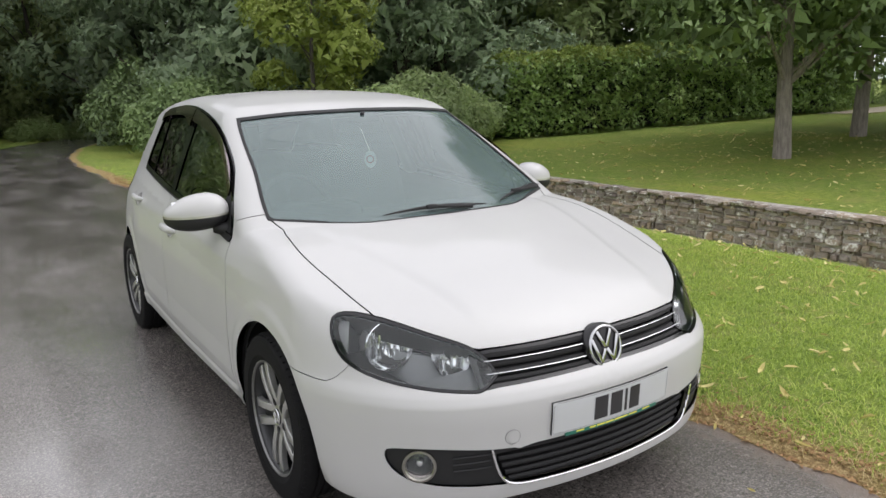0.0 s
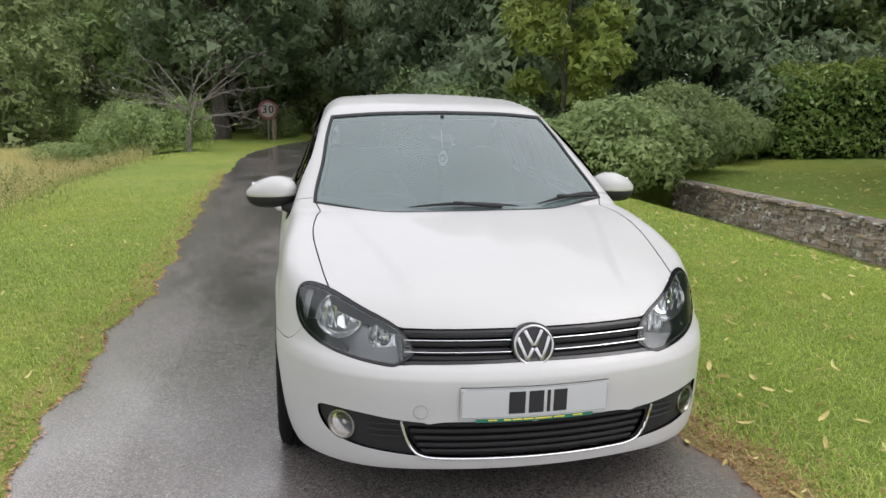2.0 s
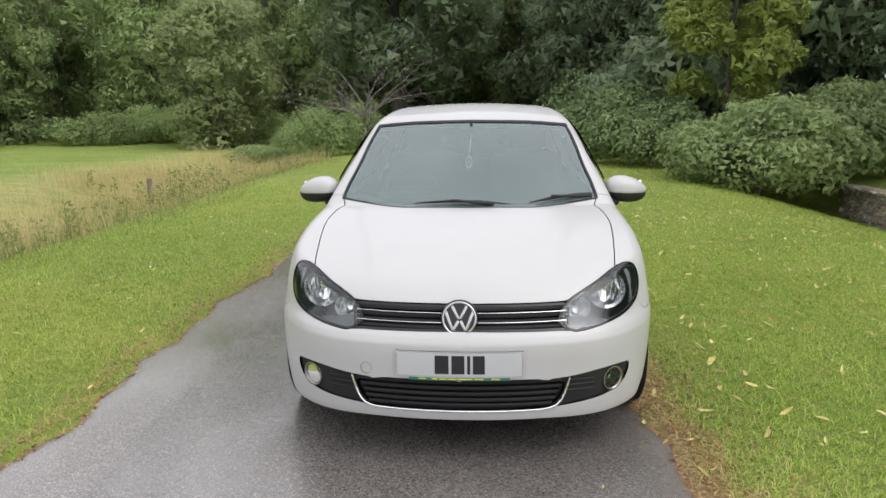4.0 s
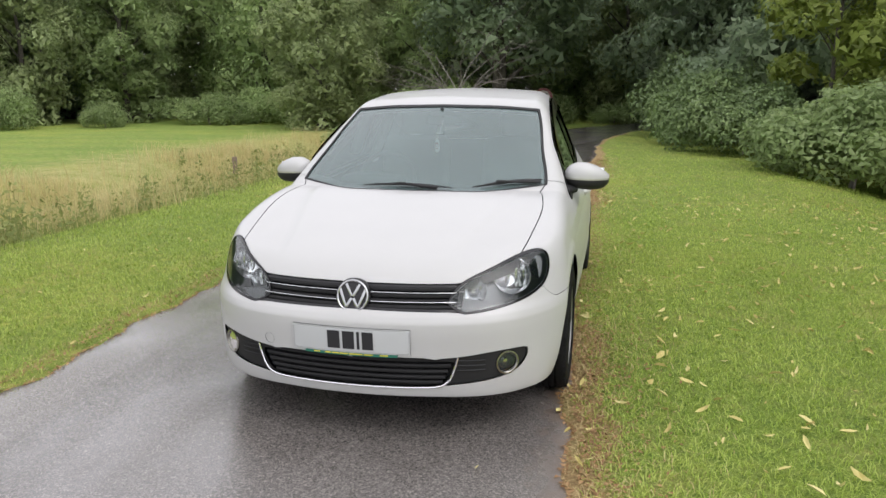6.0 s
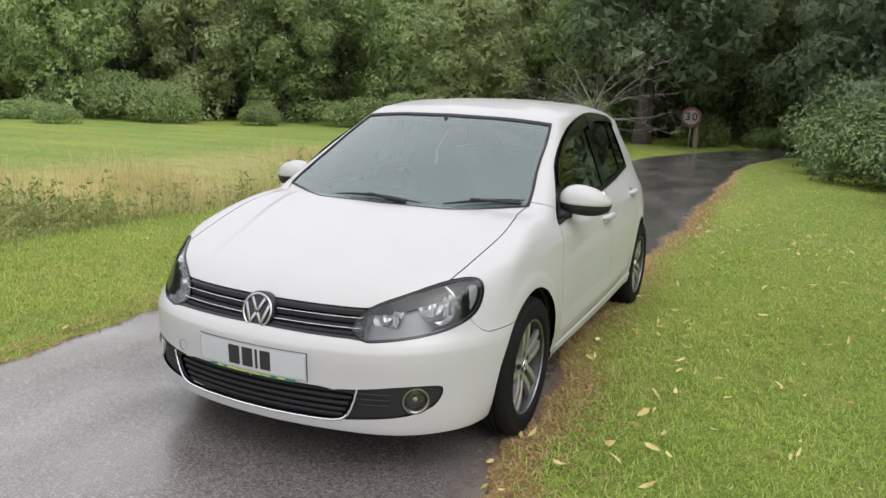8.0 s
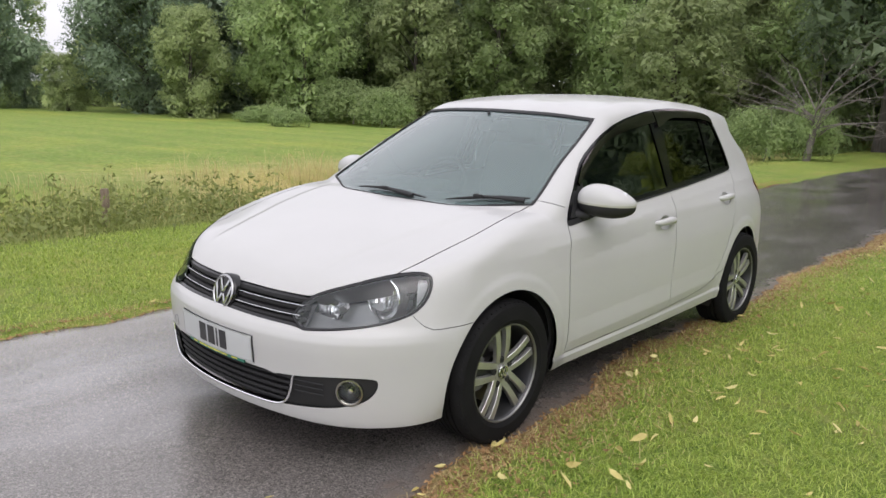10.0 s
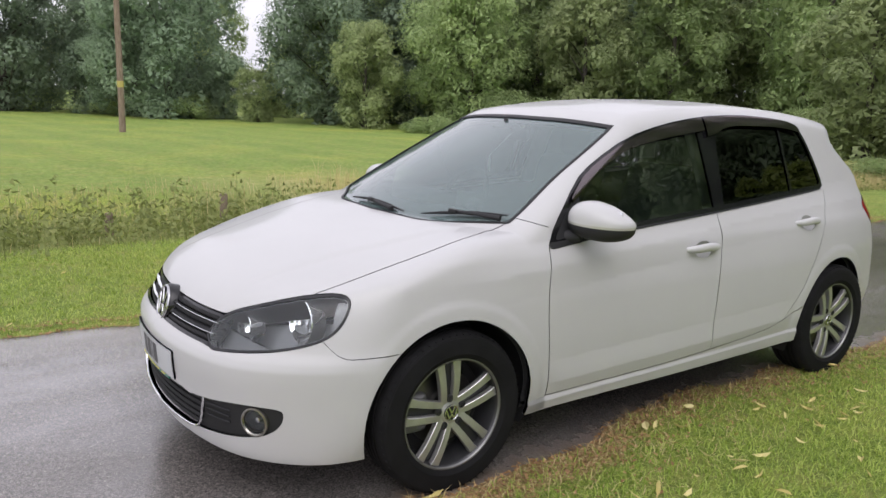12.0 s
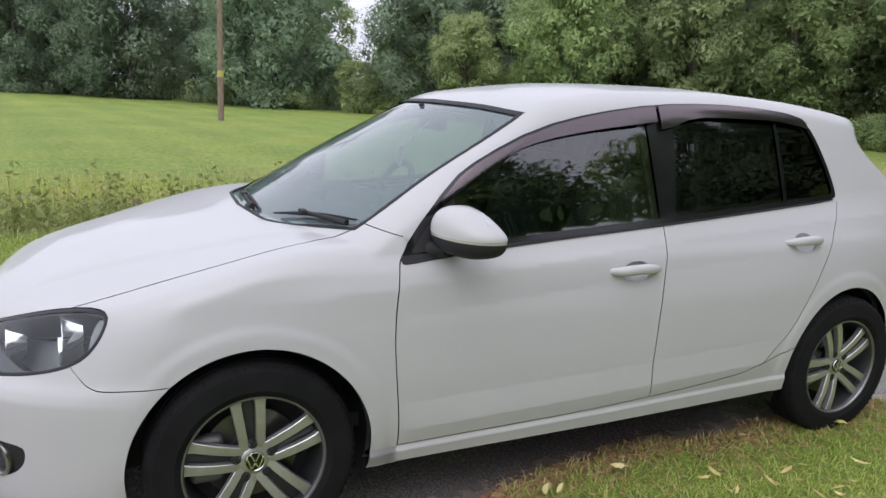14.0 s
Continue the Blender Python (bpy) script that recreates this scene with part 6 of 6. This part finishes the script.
def headlamps():
    for s in (1, -1):
        flip = Matrix.Diagonal((s, 1, 1, 1))

        def side_skin(name, mat, parent, tests, label="", lift=0.0, lip=.01):
            ob = skin(name, mat, parent, tests, label, lift, lip, sides="one")[0]
            if s < 0:
                ob.data.transform(flip)
                ob.data.flip_normals()
            return ob
        lamp = side_skin("headlamp", LAMPGREY, car, [outline(HEADLAMP, "tz", .002, 1)], "clear-lensed headlamp with round reflectors", -.135, .002)
        side_skin("bezel", GLOSSBLACK, lamp, ring(HEADLAMP, "tz", -.001, -.008), "", .0005, .012)
        side_skin("housing_wall", LAMPGREY, lamp, ring(HEADLAMP, "tz", -.006, -.010), "", -.006, .100)
        lens = side_skin("lens", LENS, lamp, [outline(HEADLAMP, "tz", -.004, 1)], "clear plastic lens", -.001, .002)
        lens.visible_shadow = False
        side_skin("mask", LAMPDARK, lamp, [outline(HEADLAMP, "tz", -.006, 1), lambda v: v[:, 2] - .606 + .20 * (np.degrees(flat(v, "tz")[:, 0] / 1.1) - 34) / 60], "dark grey lower mask", -.060, .04)
        side_skin("side_reflector", SIDEGREY, lamp, [outline(HEADLAMP, "tz", -.006, 1), lambda v: 44.8 - np.degrees(flat(v, "tz")[:, 0] / 1.1)], "dark grey side reflector", -.034, .06)
        for place, r, flutes in (((.632, .372, .682), .080, 9), ((.488, .222, .640), .054, 7)):
            rot = Vector((.10, -1, .03)).normalized().to_track_quat("Y", "Z").to_matrix().to_4x4()
            m = flip @ Matrix.Translation(place) @ rot
            bowl = part("reflector", lathe([(r * 1.05, -.050), (r * 1.05, .002), (r * 1.02, .005), (r, .002), (r * .97, -.010), (r * .84, -.032), (r * .5, -.052), (0, -.060)], 48, "y", m), REFLECTOR, lamp, "bright round reflector")
            part("bulb", lathe([(.009, -.058), (.009, -.036), (.006, -.030), (0, -.029)], 18, "y", m), CHROME, bowl)
            for k in range(flutes):
                u = (k - (flutes - 1) / 2) / (flutes / 2) * .88
                if abs(u) < .15:
                    continue
                h = r * math.sqrt(1 - u * u) * 1.35
                bm = box(r * .105, .003, h, (u * r, -.046 * (1 - u * u) ** .8 + .004, 0), .001, Matrix.Rotation(u * .5 + (.38 if k % 2 else -.38), 4, "Z"))
                bmesh.ops.transform(bm, matrix=m, verts=bm.verts)
                part("flute", bm, REFLECTOR, bowl)


headlamps()


def mirrors():
    for s in (1, -1):
        flip = Matrix.Diagonal((s, 1, 1, 1))

        def shell(z0, z1, grow=0.0):
            bm = bmesh.new()
            nu, nv = 40, 22
            rows = []
            for i in range(nv):
                f = z0 + (z1 - z0) * i / (nv - 1)
                rows.append([])
                for j in range(nu):
                    t = 2 * math.pi * j / nu
                    k = max(0.0, 1 - abs(f) ** 2.6) ** .42
                    ct, st = math.cos(t), math.sin(t)
                    x = .118 * k * math.copysign(abs(ct) ** .82, ct)
                    y = .085 * k * math.copysign(abs(st) ** .8, st)
                    if y > .028:
                        y = .028 + (y - .028) * .25
                    y += .020 * (x / .118) ** 2 + .03 * (x / .118)
                    u = x / .118
                    hz = .076 * f * ((1.04 - .26 * u - .30 * u * u) if f > 0 else (.88 + .06 * u)) - .004 * u
                    rows[-1].append(bm.verts.new((x * (1 + grow), y * (1 + grow), hz)))
            for p, q in zip(rows, rows[1:]):
                for j in range(nu):
                    bm.faces.new((p[j], p[(j + 1) % nu], q[(j + 1) % nu], q[j]))
            bm.faces.new(rows[0][::-1]), bm.faces.new(rows[-1])
            bmesh.ops.recalc_face_normals(bm, faces=bm.faces)
            bmesh.ops.transform(bm, matrix=flip @ Matrix.Translation((.898, 1.527, .995)) @ Matrix.Diagonal((1.07, 1.05, 1.04, 1)), verts=bm.verts)
            if s < 0:
                bmesh.ops.reverse_faces(bm, faces=bm.faces)
            return bm
        mirror = part("door_mirror", shell(.0, .999), PAINT, car, "white door mirror with black underside", True, 60)
        part("lower_housing", shell(-.97, -.13, -.004), BLACK, mirror, "black underside", True, 60)
        part("indicator", shell(-.13, .0, -.012), plain("clear_indicator", (0.55, 0.54, 0.48), 0.15, 0.3), mirror, "clear indicator strip", True, 60)
        bm = bmesh.new()
        tube([(.745, 1.44, .925), (.79, 1.455, .925), (.84, 1.49, .935)], [.042, .032, .024], 12, bm)
        bmesh.ops.transform(bm, matrix=flip, verts=bm.verts)
        part("mirror_arm", bm, BLACK, mirror, "black mirror arm")
        part("mirror_glass", box(.185, .004, .105, (s * .900, 1.555, .995), .002), CHROME, mirror)


mirrors()


def handles_and_wipers():
    for s in (1, -1):
        for y0, y1, z, dx in ((2.135, 2.355, .832, .0), (3.035, 3.255, .892, .0)):
            bm = bmesh.new()
            ys = np.linspace(y0, y1, 17)
            pts, rad = [], []
            for i, y in enumerate(ys):
                u = i / 16 * 2 - 1
                x = float(body_side(y, z)) + .034 * (1 - abs(u) ** 3.5) - .004
                pts.append((s * x, y, z + .008 * (1 - u * u) - .004))
                rad.append(.0165 * (1 - .45 * abs(u) ** 4))
            tube(pts, rad, 12, bm)
            for v in bm.verts:
                v.co.z = z + (v.co.z - z) * 1.15
            h = part("door_handle", bm, PAINT, car, "white door handle", True, 60)
            cup = CUPS[0] if y0 < 2.5 else CUPS[1]
            v, f = cut(cup, flank)
            d = np.clip(-cup(v) / .034, 0, 1)
            v = v - body_normal(v) * (.026 * np.sqrt(d * (2 - d)))[:, None]
            dish = mesh_ob("handle_recess", v * np.array([s, 1, 1]), [tuple(reversed(q)) if s > 0 else q for q in f], PAINT, h)
            dish.data.update()
    # wipers at rest along the foot of the screen
    for tip, root, pivot in (((-.28, 1.045, .0), (.22, 1.030, 0), (-.06, 1.030, 0)), ((.32, 1.058, 0), (.672, 1.246, 0), (.46, 1.130, 0))):
        bm = bmesh.new()

        def lay(p, lift):
            q = np.array([p[0], p[1], float(body_top(np.array(p[0]), np.array(p[1])))])
            return Vector(q + body_normal(q) * lift)
        n = 14
        pts = [lay((tip[0] + (root[0] - tip[0]) * i / n, tip[1] + (root[1] - tip[1]) * i / n), .010) for i in range(n + 1)]
        tube(pts, [.003 + .005 * math.sin(math.pi * i / n) for i in range(n + 1)], 6, bm)
        w = part("wiper", bm, BLACK, car, "black wiper at rest", True, 60)
        arm = bmesh.new()
        k = lay((pivot[0], pivot[1]), .020)
        tube([lay((pivot[0] + .20, pivot[1] - .012 + .10 * (tip[0] > 0)), .012), lay((pivot[0] + .10, pivot[1] - .010 + .05 * (tip[0] > 0)), .018), k], [.011, .008, .006], 8, arm)
        part("wiper_arm", arm, BLACK, w)
        part("clip", box(.05, .022, .018, k, .005), BLACK, w)


handles_and_wipers()


def build_wheel():
    R, b = .316, []
    prof = [(.208, -.088), (.228, -.100), (.265, -.104), (.296, -.098), (.309, -.086), (R, -.07)]
    for x in (-.045, -.015, .015, .045):
        prof += [(R, x - .006), (R - .008, x - .004), (R - .008, x + .004), (R, x + .006)]
    prof += [(R, .07), (.309, .086), (.300, .095), (.296, .096), (.294, .0985), (.265, .104), (.240, .1035), (.236, .1045), (.228, .101), (.210, .090)]
    w = part("wheel", lathe([(.214, .093), (.2165, .088), (.209, .082), (.204, .070), (.200, .03), (.190, -.02), (.196, -.085), (.214, -.090)], 72, "x"), ALLOYDARK)
    tyre = part("tyre", lathe(prof, 96, "x"), RUBBER, w, "black tyre", True, 30)
    bm = bmesh.new()
    for k in range(64):
        a = 2 * math.pi * k / 64
        box(.030, .0045, .004, (.079, (R - .008) * math.cos(a), (R - .008) * math.sin(a)), 0, Matrix.Rotation(a, 4, "X"), bm)
    tagged(part("tread", bm, RUBBER, w), kind="stuff")
    part("rim_edge", lathe([(.2165, .088), (.2155, .0945), (.2105, .0945), (.2065, .088)], 72, "x"), plain("rim_edge_alloy", (0.20, 0.20, 0.195), 0.35, 0.7), w, "grey alloy rim edge")
    # near-black disc added for the shade behind the spokes
    part("shade_disc", lathe([(.198, -.02), (.03, -.02)], 48, "x"), plain("wheel_shadow", (0.012, 0.012, 0.012), 0.9), w)
    disc = part("brake_disc", lathe([(.145, .000), (.145, .010), (.075, .012), (.07, .03), (.0, .03)], 56, "x"), STEEL, w, "grey steel brake disc")
    part("caliper", box(.05, .10, .15, (.02, -.135, .01), .02, None, None, 3), plain("cast_iron", (0.20, 0.20, 0.20), 0.55, 0.7), w)
    hub = part("hub", lathe([(.060, .040), (.058, .060), (.040, .068), (.036, .070), (0, .070)], 48, "x"), ALLOY, w, "machined alloy hub")
    for k in range(5):
        a = radians(96 + 72 * k)
        web = box(.014, .150, .050, (.046, .125, 0), .004)
        bmesh.ops.transform(web, matrix=Matrix.Rotation(a, 4, "X"), verts=web.verts)
        part("spoke_web", web, ALLOYDARK, w)
        for t in (-1, 1):
            bm = bmesh.new()
            rows = []
            for i, r in enumerate(np.linspace(.036, .209, 9)):
                u = i / 8
                off = t * (.0235 + .014 * u)
                hw = .0130 + .0030 * u + .004 * max(0, u - .85) / .15
                x = .066 + .010 * math.sin(math.pi * u * .9) + .008 * u
                rows.append([bm.verts.new(p) for p in ((x - .022, r, off - hw), (x - .002, r, off - hw), (x, r, off - hw + .002), (x, r, off + hw - .002), (x - .002, r, off + hw), (x - .022, r, off + hw))])
            for p, q in zip(rows, rows[1:]):
                for j in range(6):
                    bm.faces.new((p[j], p[(j + 1) % 6], q[(j + 1) % 6], q[j]))
            bm.faces.new(rows[0]), bm.faces.new(rows[-1][::-1])
            bmesh.ops.recalc_face_normals(bm, faces=bm.faces)
            bmesh.ops.transform(bm, matrix=Matrix.Rotation(a, 4, "X"), verts=bm.verts)
            part("spoke", bm, ALLOY, w, "machined alloy spoke", True, 25)
        m = Matrix.Rotation(a, 4, "X")
        bolt = lathe([(.0150, .062), (.0150, .070), (.0125, .071), (.0115, .062)], 20, "x")
        lathe([(.0105, .060), (.0105, .072), (.006, .073), (.0055, .068), (0, .068)], 6, "x", None, False, bolt)
        bmesh.ops.transform(bolt, matrix=m @ Matrix.Translation((0, .056, 0)), verts=bolt.verts)
        part("wheel_bolt", bolt, ALLOYDARK, w)
    cap = part("centre_cap", lathe([(.031, .066), (.031, .074), (.0, .075)], 40, "x"), GLOSSBLACK, w, "black centre cap with chrome ring")
    part("cap_ring", lathe([(.029 + .0022 * math.cos(t), .0755 + .002 * math.sin(t)) for t in np.linspace(0, 2 * math.pi, 8)[:-1]], 40, "x", None, True), CHROME, w)
    for y0, z0, y1, z1 in ((-.013, .023, -.001, 0), (.013, .023, .001, 0), (-.024, .013, -.011, -.022), (.024, .013, .011, -.022), (-.011, -.022, 0, -.004), (.011, -.022, 0, -.004)):
        ang = math.atan2(z1 - z0, y1 - y0)
        part("bar", box(.003, math.hypot(y1 - y0, z1 - z0), .0052, (.0762, (y0 + y1) / 2, (z0 + z1) / 2), .001, Matrix.Rotation(ang, 4, "X")), CHROME, w)
    return w


def wheels():
    first = build_wheel()
    spots = [(1, AXLE_F, 0, .770), (1, AXLE_R, 14, .762), (-1, AXLE_F, 25, .770), (-1, AXLE_R, 50, .762)]
    for i, (s, y, spin, x) in enumerate(spots):
        m = pose(s * x, y, HUB_Z, 0, 0, 0 if s > 0 else 180) @ Matrix.Rotation(radians(spin), 4, "X")
        ob = first if i == 0 else copy_thing(first, m)
        ob.matrix_basis = m
        tagged(ob, "alloy wheel with five twin spokes")
        ob.parent = car


wheels()

# ---- stones of the wall ----
garden_wall()
